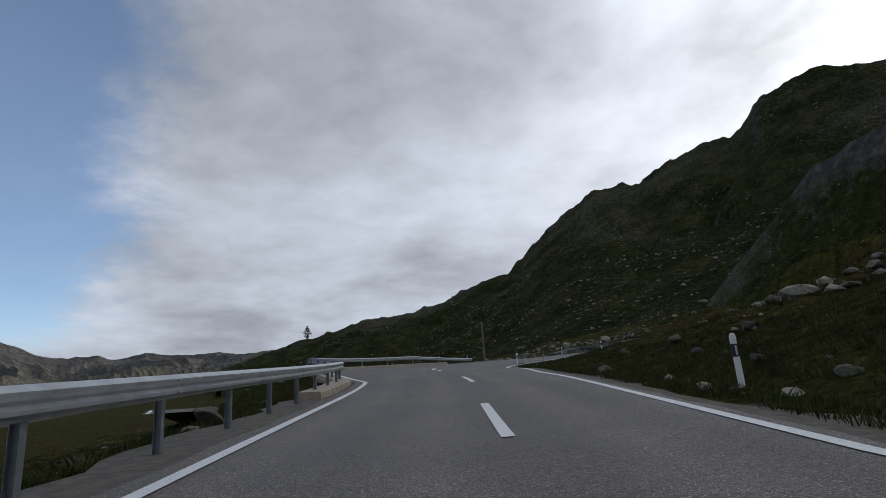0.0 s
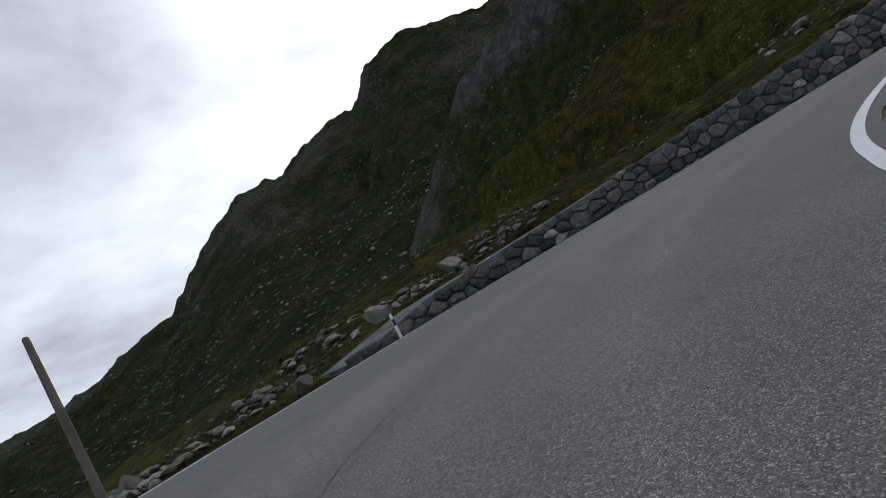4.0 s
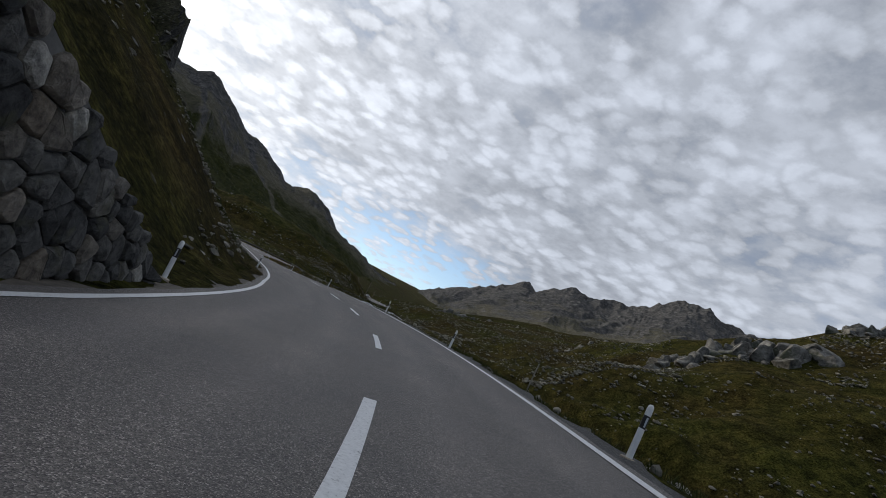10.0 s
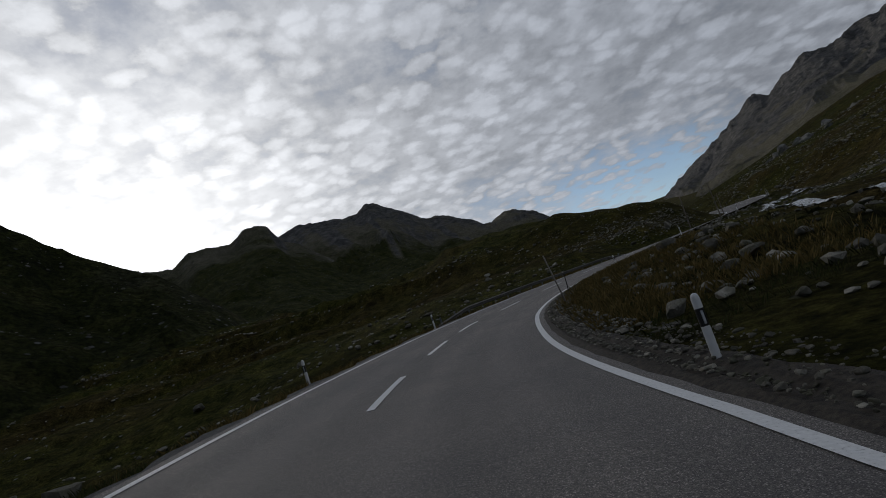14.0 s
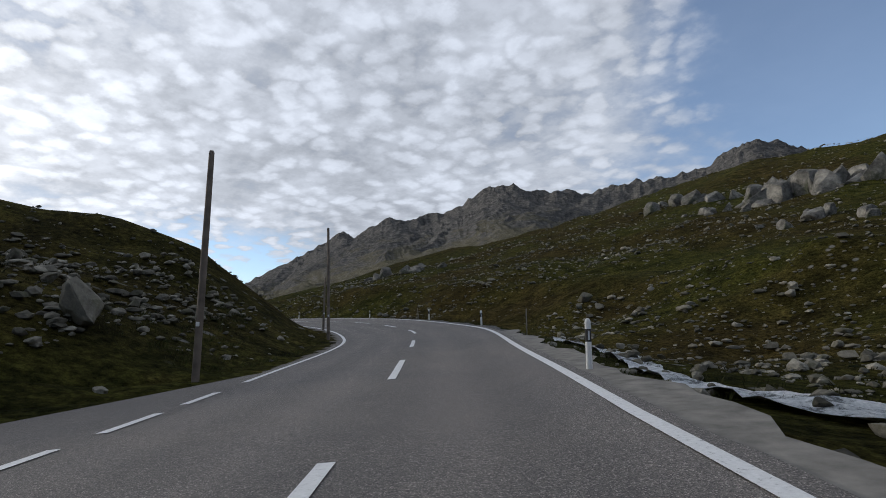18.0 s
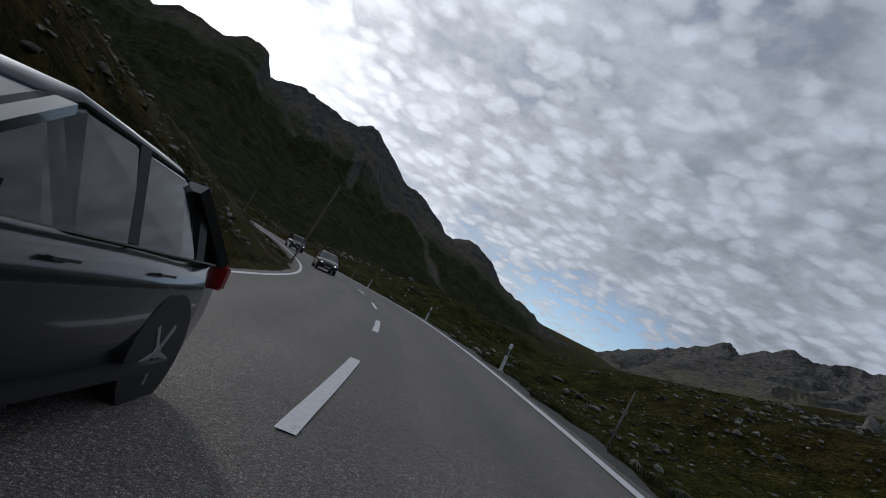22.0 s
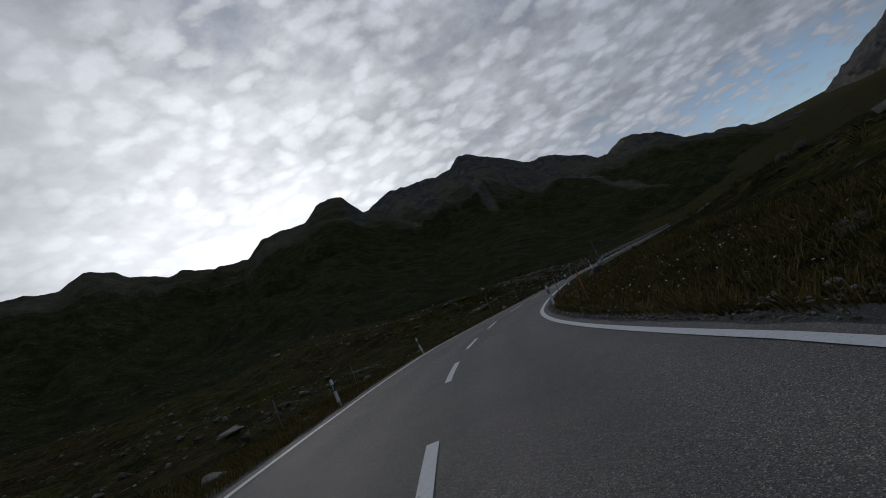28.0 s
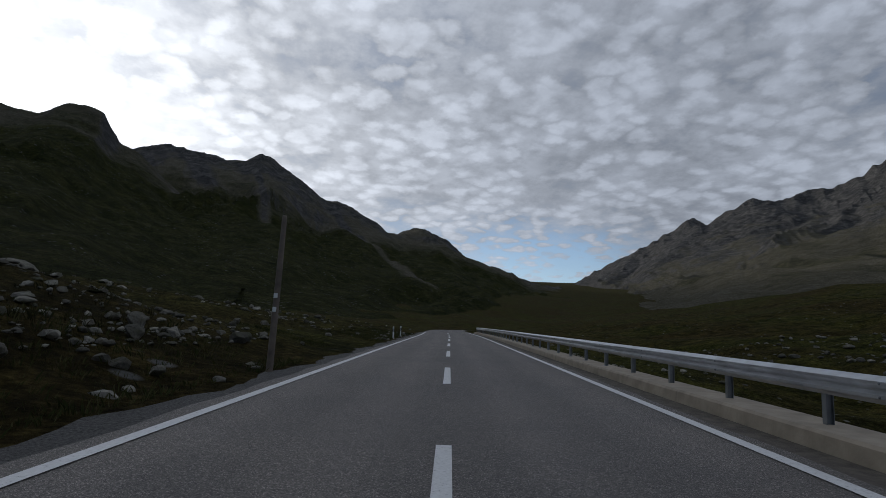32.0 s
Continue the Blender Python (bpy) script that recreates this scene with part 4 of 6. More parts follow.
for s in DASHES:
    ribbon("centre_dash", s, s + 4.8, lambda q: -0.085 - CENTRE(q)[0], lambda q: 0.085 - CENTRE(q)[0], 0.012, PAINT, 0.7,
           label="white painted centre line dash with a worn edge", category="road marking", group="centre line", kind="structure")


def shoulder(a, b, side, width, material, up=-0.03, label="strip of grey gravel along the edge of the asphalt"):
    f = left_edge if side > 0 else right_edge
    rnd = random.Random(int(a * 7 + side))
    ph = rnd.random() * 9
    ribbon("shoulder", a, b, lambda s: f(s) + side * 0.20, lambda s: f(s) + side * (0.5 + width + 0.18 * math.sin(s * 0.9 + ph) + 0.12 * math.sin(s * 2.7 + ph)), up, material, 0.8,
           label=label, category="road shoulder", kind="structure")


EARTH = plain("verge_earth", (0.095, 0.081, 0.064), 0.97, 0, 0.4, 5.0, 0.8)
SLAB = plain("worn_concrete_verge", (0.17, 0.158, 0.138), 0.95, 0, 0.35, 3.0, 0.5)
for a, b, side, w, m in ((-44, 62, 1, 1.1, EARTH), (-44, 60, -1, 0.8, EARTH), (60, 103, -1, 1.3, EARTH), (103, 240, -1, 0.35, GRAVEL), (66, 146, 1, 0.35, EARTH), (146, 240, 1, 0.9, EARTH),
                         (240, 330, 1, 0.35, GRAVEL), (240, 330, -1, 0.3, GRAVEL), (330, 372, -1, 0.55, SLAB), (352, 540, 1, 0.45, EARTH), (372, 560, -1, 0.35, GRAVEL),
                         (560, 653, -1, 0.4, GRAVEL), (653, 782, -1, 1.0, EARTH), (566, 782, 1, 0.5, GRAVEL)):
    shoulder(a, b, side, w, m)


def verge_bank(a, b, side, wide, high, material, label):
    """A sloping strip that climbs from the edge of the asphalt."""
    f = left_edge if side > 0 else right_edge
    ss = np.arange(a, b, 0.6)
    v = []
    for s in ss:
        fade = min(1.0, (s - a) / 4, (b - s) / 4)
        for c in range(6):
            u = c / 5
            h = (-0.03 + high * u ** 1.3 * fade) + 0.07 * float(fbm(np.array([s]), np.array([c * 0.6]), 0.9, 2, 71)[0]) * (c > 0)
            q = on_road(s, f(s) + side * (0.25 + wide * u), h)
            if c > 0:
                q.z = max(q.z, float(ground_z(q.x, q.y)[0]) + 0.15 - 0.30 * (c == 5))
            v.append(q)
    sheet("verge_bank", v, grid_quads(len(ss), 6), material, smooth=False, label=label, category="road verge", kind="structure")


verge_bank(245, 308, -1, 1.0, 0.16, SOIL, "low bank of dark stony soil beside the bend")


def bay(a, b, width, label):
    """A paved lay-by on the left of the road."""
    def out(s):
        return left_edge(s) + 0.45 + BAY(s)[0]
    ribbon("lay_by", a, b, lambda s: left_edge(s) + 0.3, out, -0.006, ASPHALT, 1.0, label=label, category="lay-by", kind="structure")


bay(321.5, 360.5, 4.2, "asphalt lay-by beside the road below a grassy mound")
bay(534.5, 570.5, 5.2, "asphalt lay-by beside the road where a car is parked")

def lower_road():
    """A bend of the same road further down the slope."""
    g = [(-13 - 0.42 * k, 36 + 1.1 * k + 0.012 * k * k) for k in range(22)]
    strips = (("lower_road", -2.7, 2.7, 0.10, ASPHALT, "grey bend of the road far below the guard rail"), ("lower_edge_line", -2.55, -2.35, 0.115, PAINT, "white edge line of the lower road"), ("lower_edge_line", 2.35, 2.55, 0.115, PAINT, "white edge line of the lower road"))
    for name, a, b, up, material, label in strips:
        xy = np.array([(x + o * 0.93, y + o * 0.36) for x, y in g for o in (a, b)])
        mid = ground_z(np.array([x for x, y in g]), np.array([y for x, y in g]), False)
        z = np.repeat(mid, 2) + up + 0.5
        sheet(name, np.column_stack([xy, z]), grid_quads(len(g), 2), material, smooth=False, label=label, category="road", kind="structure")


lower_road()

# cracks and their seals
CRACKS = [(50, 66, -1.0, 0.8), (22.3, 31, -0.55, -0.35), (81, 85, -3.4, -3.0), (83, 92, -2.2, -2.0), (120, 134, -0.1, 0.05), (371, 377.5, 0.28, 0.2), (414.2, 424, 0.1, 0.15), (414.4, 420, -0.05, 0.0), (424, 432, 0.1, 0.25),
          (493.5, 498, 2.5, 2.35), (470, 488, -1.2, -0.9), (668, 673.5, -3.3, -2.9)]
for k, (a, b, d0, d1) in enumerate(CRACKS):
    rnd = random.Random(k)
    wide = 0.022 if 365 < a < 425 else 0.008
    ph, q = rnd.random() * 6, rnd.random() * 6

    def mid(s, a=a, b=b, d0=d0, d1=d1, ph=ph, q=q):
        t = (s - a) / (b - a)
        return d0 + (d1 - d0) * t + 0.05 * math.sin(s * 1.3 + ph) + 0.025 * math.sin(s * 5.1 + q) + 0.02 * math.sin(s * 13.7 + ph)
    ribbon("crack", a, b, lambda s: mid(s) - wide - 0.006 * math.sin(s * 9), lambda s: mid(s) + wide + 0.006 * math.sin(s * 7), 0.006, SEAL, 0.12, parent=road)
# one crack runs across the lane
for k in range(24):
    d = -0.55 - 0.1 * k
    ribbon("crack", 22.39 + 0.05 * math.sin(k * 1.7), 22.43 + 0.05 * math.sin(k * 1.7), d, d - 0.1, 0.006, SEAL, 0.02, parent=road)


def ground_at(x, y):
    return float(ground_z(x, y)[0])


def beside(s, d, z=None):
    c, t, n = station(s)
    x, y = c[0] + n[0] * d, c[1] + n[1] * d
    return Vector((x, y, ground_at(x, y) if z is None else z))


def lathe(profile, sides=12, twist=0.0):
    bm = bmesh.new()
    rings = []
    for r, z in profile:
        rings.append([bm.verts.new((r * math.cos(2 * math.pi * i / sides + twist), r * math.sin(2 * math.pi * i / sides + twist), z)) for i in range(sides)])
    for a, b in zip(rings, rings[1:]):
        for i in range(sides):
            bm.faces.new((a[i], a[(i + 1) % sides], b[(i + 1) % sides], b[i]))
    bm.faces.new(rings[-1])
    bm.faces.new(list(reversed(rings[0])))
    return bm


def box(x0, x1, y0, y1, z0, z1, bevel=0.0):
    bm = bmesh.new()
    bmesh.ops.create_cube(bm, size=1.0, matrix=Matrix.LocRotScale(((x0 + x1) / 2, (y0 + y1) / 2, (z0 + z1) / 2), None, (x1 - x0, y1 - y0, z1 - z0)))
    if bevel:
        bmesh.ops.bevel(bm, geom=bm.edges[:], offset=bevel, segments=2, affect="EDGES")
    return bm


def squash(bm, sx, sy):
    for v in bm.verts:
        v.co.x *= sx
        v.co.y *= sy
    return bm


# ---- delineator posts ----
def delineator():
    e = thing("delineator_post", "white plastic road delineator post with a black band on the verge", "road post", "delineator posts")
    part("lower_body", squash(lathe([(0.062, -0.25), (0.062, 0.0), (0.060, 0.60)], 14), 1.0, 0.85), WHITE, e, smooth=False)
    part("foot", lathe([(0.15, -0.2), (0.15, 0.035), (0.12, 0.05)], 12), CONCRETE, e, "round concrete foot")
    part("black_band", squash(lathe([(0.0605, 0.60), (0.0605, 0.84)], 14), 1.0, 0.85), BLACK, e, "slanted black band")
    cap = part("cap", squash(lathe([(0.060, 0.84), (0.060, 0.97), (0.052, 1.01), (0.036, 1.035), (0.012, 1.045)], 14), 1.0, 0.85), WHITE, e, smooth=False)
    part("reflector", box(-0.018, 0.018, -0.058, -0.050, 0.63, 0.81, 0.004), REFLECT, e, "narrow silver reflector")
    return e


POSTS_R = [(11.0, -4.6), (49.7, -5.3), (64.0, -7.9), (97.0, -4.4), (112.3, -4.4), (129.7, -4.9), (147.0, -4.7), (165.5, -4.7), (184.9, -5.0), (206.4, -4.7), (228.0, -5.1), (252.0, -5.3),
           (302.4, -4.5), (327, -4.1), (354.5, -3.75), (379.4, -4.5), (395.1, -4.9), (412.6, -5.0), (435.4, -4.6), (455.2, -4.5), (475.5, -4.9), (496.3, -4.2), (513.0, -4.0),
           (614.8, -3.9), (632, -4.1), (653.0, -3.9)]
POSTS_L = [(68.6, 8.9), (72.3, 9.6), (152.0, 5.3), (185.9, 5.8), (226.9, 5.4), (264.8, 4.5), (282.5, 4.4), (571.3, 5.1), (592.7, 4.7), (606, 4.7), (620.1, 4.7), (735, 4.6), (742, 4.6)]
first_post = None
for k, (s, d) in enumerate(POSTS_R + POSTS_L):
    p = beside(s, d)
    if s == 614.8:  # stands on a hump of the verge
        p.z += 0.2
    c, t, n = station(s)
    rnd = random.Random(k + 50)
    m = Matrix.Translation((p.x, p.y, max(p.z, on_road(s, d).z - 0.25) - 0.02)) @ pose(0, 0, 0, rnd.uniform(-2.5, 2.5), rnd.uniform(-2.5, 2.5), math.degrees(math.atan2(t[1], t[0])) - 90)
    if first_post is None:
        first_post = delineator()
        first_post.matrix_world = m
    else:
        copy_thing(first_post, m)

# ---- poles and snow stakes ----
def pole(s, d, height, r, lean, label, z=None, plates=1):
    e = thing("wooden_pole", label, "pole", "wooden poles along the road")
    part("shaft", lathe([(r, -0.6), (r, 0), (r * 0.9, height * 0.5), (r * 0.72, height - 0.05), (r * 0.5, height)], 12), WOOD, e, smooth=True)
    for j in range(plates):
        part("marker_plate", box(-0.05, 0.05, -r - 0.018, -r - 0.008, 1.5 + 0.35 * j, 1.62 + 0.35 * j, 0.004), WHITE, e, "small white plate")
    p = beside(s, d, z)
    c, t, n = station(s)
    e.matrix_world = Matrix.Translation(p) @ pose(0, 0, 0, lean[0], lean[1], math.degrees(math.atan2(t[1], t[0])) - 90)


PL = "weathered grey wooden pole without wires on the verge"
pole(62.5, 9.8, 4.6, 0.11, (1, 0), PL, None, 0)
pole(359.3, 5.6, 6.4, 0.105, (2, 2), PL)
pole(381.5, 5.0, 7.3, 0.105, (-1, -1), PL)
pole(397.2, 4.3, 4.8, 0.10, (0, 1), PL)
pole(478.2, 5.1, 6.6, 0.08, (1, 4), PL)
pole(702.0, 4.5, 4.0, 0.09, (0, 1), PL, None, 2)
pole(565.5, -5.4, 3.7, 0.06, (1, -1), PL)
pole(536, 6.0, 5.2, 0.11, (1, 1), PL)


def stake(s, d, h, tilt, material, label, r=0.028):
    e = thing("snow_stake", label, "stake", "snow stakes")
    part("shaft", lathe([(r, -0.3), (r, h * 0.6), (r * 0.85, h - 0.02), (r * 0.6, h)], 8), material, e, smooth=True)
    p = beside(s, d)
    e.matrix_world = Matrix.Translation(p) @ pose(0, 0, 0, tilt[0], tilt[1], 0)


GREYW = plain("grey_stake_wood", (0.23, 0.21, 0.185), 0.85, 0, 0.3, 5)
ORANGE = plain("orange_stake", (0.45, 0.13, 0.03), 0.6, 0, 0.2, 5)
SL = "thin weathered wooden snow stake standing in the verge"
for s, d, h, tl in ((55.2, -5.9, 1.0, (0, 0)), (160, -7.0, 1.6, (3, 2)), (238, -6.2, 1.5, (2, -2)), (402, -6.4, 1.3, (-3, 4)), (423, -5.2, 1.3, (2, 5)), (449, -6.0, 1.5, (4, 2)), (513, -6.6, 1.6, (3, 4)),
                    (645.4, -4.4, 1.7, (-3, 2)), (643, 5.6, 2.2, (1, 2)), (625, 12.0, 1.8, (2, 3)), (610, 9.0, 1.6, (0, 2)), (655, 6.0, 2.0, (2, -1)), (690, -10, 2.4, (0, 1)), (371, -5.2, 1.4, (2, 1))):
    stake(s, d, h, tl, GREYW, SL)
stake(271.8, -5.25, 2.6, (-6, 6), GREYW, "weathered grey snow stake leaning over the gravel verge", 0.036)
stake(282, -4.9, 1.5, (3, -4), BLACK, "thin dark snow stake standing at the edge of the gravel")
stake(617.8, -4.3, 1.35, (3, -3), GREYW, "pale weathered snow stake in the dry grass of the verge", 0.03)
stake(607.2, -4.9, 1.3, (3, -6), ORANGE, "orange snow stake with a dark top on the verge")

# ---- guard rails ----
RAIL_PROFILE = [(0.0, 0.0), (0.02, 0.03), (0.085, 0.065), (0.085, 0.105), (0.02, 0.145), (0.02, 0.175), (0.085, 0.215), (0.085, 0.255), (0.02, 0.29), (-0.02, 0.315)]


def guard_rail(s0, s1, dist, side, top, kerb_from, label, ends=(True, True), metal=None):
    """A steel beam on posts; dist: how far its face stands from the edge line."""
    f = left_edge if side > 0 else right_edge
    e = thing("guard_rail", label, "guard rail")
    ss = np.arange(s0, s1, 1.0)
    seg = 0
    # beams of four metres, lapped
    for a in np.arange(s0, s1 - 0.5, 4.0):
        v, q = [], []
        st = np.arange(a, min(a + 4.06, s1), 0.5)
        for s in st:
            drop = 0.0
            if ends[0] and s < s0 + 6:
                drop = 0.55 * (1 - (s - s0) / 6)
            if ends[1] and s > s1 - 6:
                drop = 0.55 * (1 - (s1 - s) / 6)
            for o, z in RAIL_PROFILE:
                v.append(on_road(s, f(s) + side * (dist - o), top - 0.315 + z - drop + 0.0015 * (seg % 2)))
            for o, z in reversed(RAIL_PROFILE):
                v.append(on_road(s, f(s) + side * (dist - o + 0.006), top - 0.315 + z - drop + 0.0015 * (seg % 2)))
        n = 2 * len(RAIL_PROFILE)
        for i in range(len(st) - 1):
            for j in range(n):
                q.append((i * n + j, i * n + (j + 1) % n, (i + 1) * n + (j + 1) % n, (i + 1) * n + j))
        q.append(tuple(range(n)))
        q.append(tuple(reversed(range((len(st) - 1) * n, len(st) * n))))
        ob = sheet("beam", v, q, metal or STEEL, smooth=False)
        ob.parent = e
        if a + 4 < s1:
            for zz in (0.08, 0.235):
                p = on_road(a + 3.9, f(a + 3.9) + side * (dist - 0.088), top - 0.315 + zz)
                bm = bmesh.new()
                bmesh.ops.create_uvsphere(bm, u_segments=6, v_segments=4, radius=0.018, matrix=Matrix.Translation(p))
                part("bolt", bm, POST_STEEL, ob)
        seg += 1
    on_kerb = kerb_from is not None
    for s in np.arange(s0 + 1.0, s1 - 0.5, 2.67):
        kerb = on_kerb and s >= kerb_from
        c, t, n = station(s)
        p = on_road(s, f(s) + side * (dist + 0.07))
        g = min(p.z, beside(s, f(s) + side * (dist + 0.07)).z)
        low = (p.z + 0.19) if kerb else g - 0.3
        rot = Matrix.Translation((p.x, p.y, 0)) @ pose(0, 0, 0, 0, 0, math.degrees(math.atan2(t[1], t[0])))
        po = thing("rail_post", "", "")
        po.parent = e
        bm = bmesh.new()
        for x0, x1, y0, y1 in ((-0.045, 0.045, -0.05, -0.042), (-0.045, 0.045, 0.042, 0.05), (-0.004, 0.004, -0.042, 0.042)):
            bmesh.ops.create_cube(bm, size=1, matrix=Matrix.LocRotScale(((x0 + x1) / 2, (y0 + y1) / 2, (low + p.z + top) / 2 - 0.03), None, (x1 - x0, y1 - y0, p.z + top - 0.06 - low)))
        bm.transform(rot)
        bpy.data.objects.remove(po)
        post = part("post", bm, POST_STEEL, e, "dull steel post")
        if kerb:
            b2 = box(-0.11, 0.11, -0.11, 0.11, low - 0.004, low + 0.014, 0.004)
            b2.transform(rot)
            part("base_plate", b2, POST_STEEL, post)
    return e


def kerb(s0, s1, side, near, width, up, label):
    f = left_edge if side > 0 else right_edge
    e = thing("concrete_kerb", label, "kerb", kind="structure")
    k = 0
    for a in np.arange(s0, s1 - 1, 6.0):
        j = random.Random(k + int(s0)).uniform(-0.015, 0.015)
        b = min(a + 5.97, s1)
        st = np.linspace(a, b, 9)
        prof = [(near, -0.12), (near + 0.02, up - 0.04 + j), (near + 0.06, up + j), (near + width, up + j + 0.005), (near + width, -0.6)]
        v, q = [], []
        for s in st:
            for o, z in prof:
                v.append(on_road(s, f(s) + side * (o + j), z))
        m = len(prof)
        for i in range(len(st) - 1):
            for c in range(m - 1):
                q.append((i * m + c, (i + 1) * m + c, (i + 1) * m + c + 1, i * m + c + 1))
        q.append(tuple(range(m)))
        q.append(tuple(range((len(st) - 1) * m, len(st) * m)))
        ob = sheet("kerb_block", v, q, CONCRETE, smooth=False)
        ob.parent = e
        k += 1


kerb(17, 59, 1, 0.62, 0.75, 0.20, "pale concrete kerb blocks carrying the guard rail")
kerb(657, 781, -1, 0.85, 0.75, 0.20, "pale sandy concrete kerb blocks carrying the guard rail")
guard_rail(-44, 62, 1.0, 1, 0.96, 17, "galvanised steel guard rail with two waves on steel posts", (False, True))
guard_rail(654, 781, 1.25, -1, 0.92, 657, "galvanised steel guard rail on concrete kerb blocks", (True, False))
guard_rail(284, 330, 1.4, 1, 0.54, None, "weathered dark low steel guard rail at the verge", (True, True), plain("weathered_steel", (0.11, 0.10, 0.088), 0.75, 0.35, 0.4, 4.0))


# ---- stone wall ----
def clip_cell(poly, mx, mz, nx, nz):
    """Cuts a convex outline by the line through (mx, mz); keeps the side away from (nx, nz)."""
    out = []
    for (ax, az), (bx, bz) in zip(poly, poly[1:] + poly[:1]):
        da, db = (ax - mx) * nx + (az - mz) * nz, (bx - mx) * nx + (bz - mz) * nz
        if da <= 0:
            out.append((ax, az))
        if (da < 0 < db) or (db < 0 < da):
            t = da / (da - db)
            out.append((ax + (bx - ax) * t, az + (bz - az) * t))
    return out


def stone_cells(s0, s1, top, seed):
    """Irregular interlocking stone outlines on a wall face, as (station, height) polygons."""
    rnd = random.Random(seed)
    cw, ch = 0.50, 0.36
    pts = {}
    for j in range(-1, int(top / ch) + 2):
        for i in range(int((s1 - s0) / cw) + 1):
            if rnd.random() < 0.13:
                continue
            pts[i, j] = (s0 + (i + 0.5 * (j % 2) + rnd.uniform(-0.40, 0.40)) * cw, (j + 0.5 + rnd.uniform(-0.24, 0.24)) * ch)
    for (i, j), (x, z) in pts.items():
        poly = [(x - 0.7, z - 0.55), (x + 0.7, z - 0.55), (x + 0.7, z + 0.55), (x - 0.7, z + 0.55)]
        for di in range(-3, 4):
            for dj in range(-3, 4):
                q = pts.get((i + di, j + dj))
                if q is None or (di == 0 and dj == 0):
                    continue
                poly = clip_cell(poly, (x + q[0]) / 2, (z + q[1]) / 2, q[0] - x, q[1] - z)
        if len(poly) > 2:
            yield poly, x, z


def wall_face(s):
    return left_edge(s) + 0.85


def stone_wall():
    e = thing("stone_wall", "dry grey retaining wall of rough stones holding the slope", "retaining wall", kind="structure")
    # core behind the stones, with a flat top under the turf
    v, q = [], []
    st = np.arange(67.5, 150.3, 0.8)
    for s in st:
        h = WALL_H(s)[0]
        d = wall_face(s)
        v += [on_road(s, d + 0.035, -0.4), on_road(s, d + 0.035 + 0.14 * h, h - 0.04), on_road(s, d + 2.6, h + 0.02), on_road(s, d + 2.6, -0.4)]
    for i in range(len(st) - 1):
        for j in range(3):
            q.append((4 * i + j, 4 * i + 4 + j, 4 * i + 5 + j, 4 * i + 1 + j))
    q.append((0, 1, 2, 3))
    b = 4 * (len(st) - 1)
    q.append((b + 3, b + 2, b + 1, b))
    core = sheet("core", v, q, MORTAR, smooth=False)
    core.parent = e
    rnd = random.Random(4)
    rest_v, rest_f = [], []
    single = 0
    for poly, x, z in stone_cells(68, 150.2, 5.8, 12):
        top = WALL_H(x)[0] + rnd.uniform(-0.05, 0.12)
        poly = clip_cell(poly, x, top, 0, 1)
        poly = clip_cell(poly, x, -0.10, 0, -1)
        if len(poly) < 3 or z > top or z < -0.15:
            continue
        # knock the corners off, unevenly
        cut = []
        for i, (ax, az) in enumerate(poly):
            for bx, bz in (poly[i - 1], poly[(i + 1) % len(poly)]):
                k = rnd.uniform(0.05, 0.22)
                cut.append((ax + (bx - ax) * k, az + (bz - az) * k))
        poly = cut
        cx, cz = sum(q[0] for q in poly) / len(poly), sum(q[1] for q in poly) / len(poly)
        gap, proud = rnd.uniform(0.90, 0.99), rnd.uniform(0.0, 0.07)
        tilt = (rnd.uniform(-0.09, 0.09), rnd.uniform(-0.09, 0.09))
        v = []
        for depth, k in ((0.16, gap), (0.0 - proud * 0.6, gap * 0.99), (-0.045 - proud, gap * 0.80)):
            for px, pz in poly:
                ux, uz = (px - cx) * k, (pz - cz) * k
                dd = depth + (ux * tilt[0] + uz * tilt[1]) * (depth < 0.1) + rnd.uniform(-0.012, 0.012)
                zz = cz + uz
                v.append(on_road(cx + ux, wall_face(cx + ux) + 0.14 * max(zz, 0) + dd, zz))
        n = len(poly)
        f = [(r * n + i, r * n + (i + 1) % n, (r + 1) * n + (i + 1) % n, (r + 1) * n + i) for r in range(2) for i in range(n)]
        # a broken face: its highest place stands off the middle
        ax, az = rnd.uniform(-0.09, 0.09), rnd.uniform(-0.07, 0.07)
        zz = cz + az
        v.append(on_road(cx + ax, wall_face(cx + ax) + 0.14 * max(zz, 0) - 0.055 - proud - rnd.uniform(0.0, 0.06), zz))
        f += [(2 * n + i, 2 * n + (i + 1) % n, 3 * n) for i in range(n)]
        if 94 < cx < 118 and single < 300:
            ob = sheet("stone", v, f, STONE, smooth=False)
            ob.parent = e
            single += 1
        else:
            o = len(rest_v)
            rest_v += v
            rest_f += [tuple(i + o for i in fc) for fc in f]
    ob = sheet("stones", rest_v, rest_f, STONE, smooth=False, kind="stuff")
    ob.parent = e


stone_wall()


def heather_build(nt, bsdf):
    ge = nt.nodes.new("ShaderNodeNewGeometry")
    n = tex_noise(nt, 9.0, 6, 0.75)
    f = mix_of(nt, 0.5, ge.outputs["Random Per Island"], n)
    nt.links.new(ramp_of(nt, f, [(0.25, (0.015, 0.018, 0.007)), (0.5, (0.038, 0.042, 0.013)), (0.7, (0.075, 0.066, 0.024)), (0.85, (0.10, 0.075, 0.034))]), bsdf.inputs["Base Color"])
    bsdf.inputs["Roughness"].default_value = 1.0
    bsdf.inputs["Specular IOR Level"].default_value = 0.05
    bump_of(nt, bsdf, n, 1.0, 0.3)


HEATHER = mat("heather_clump", heather_build)


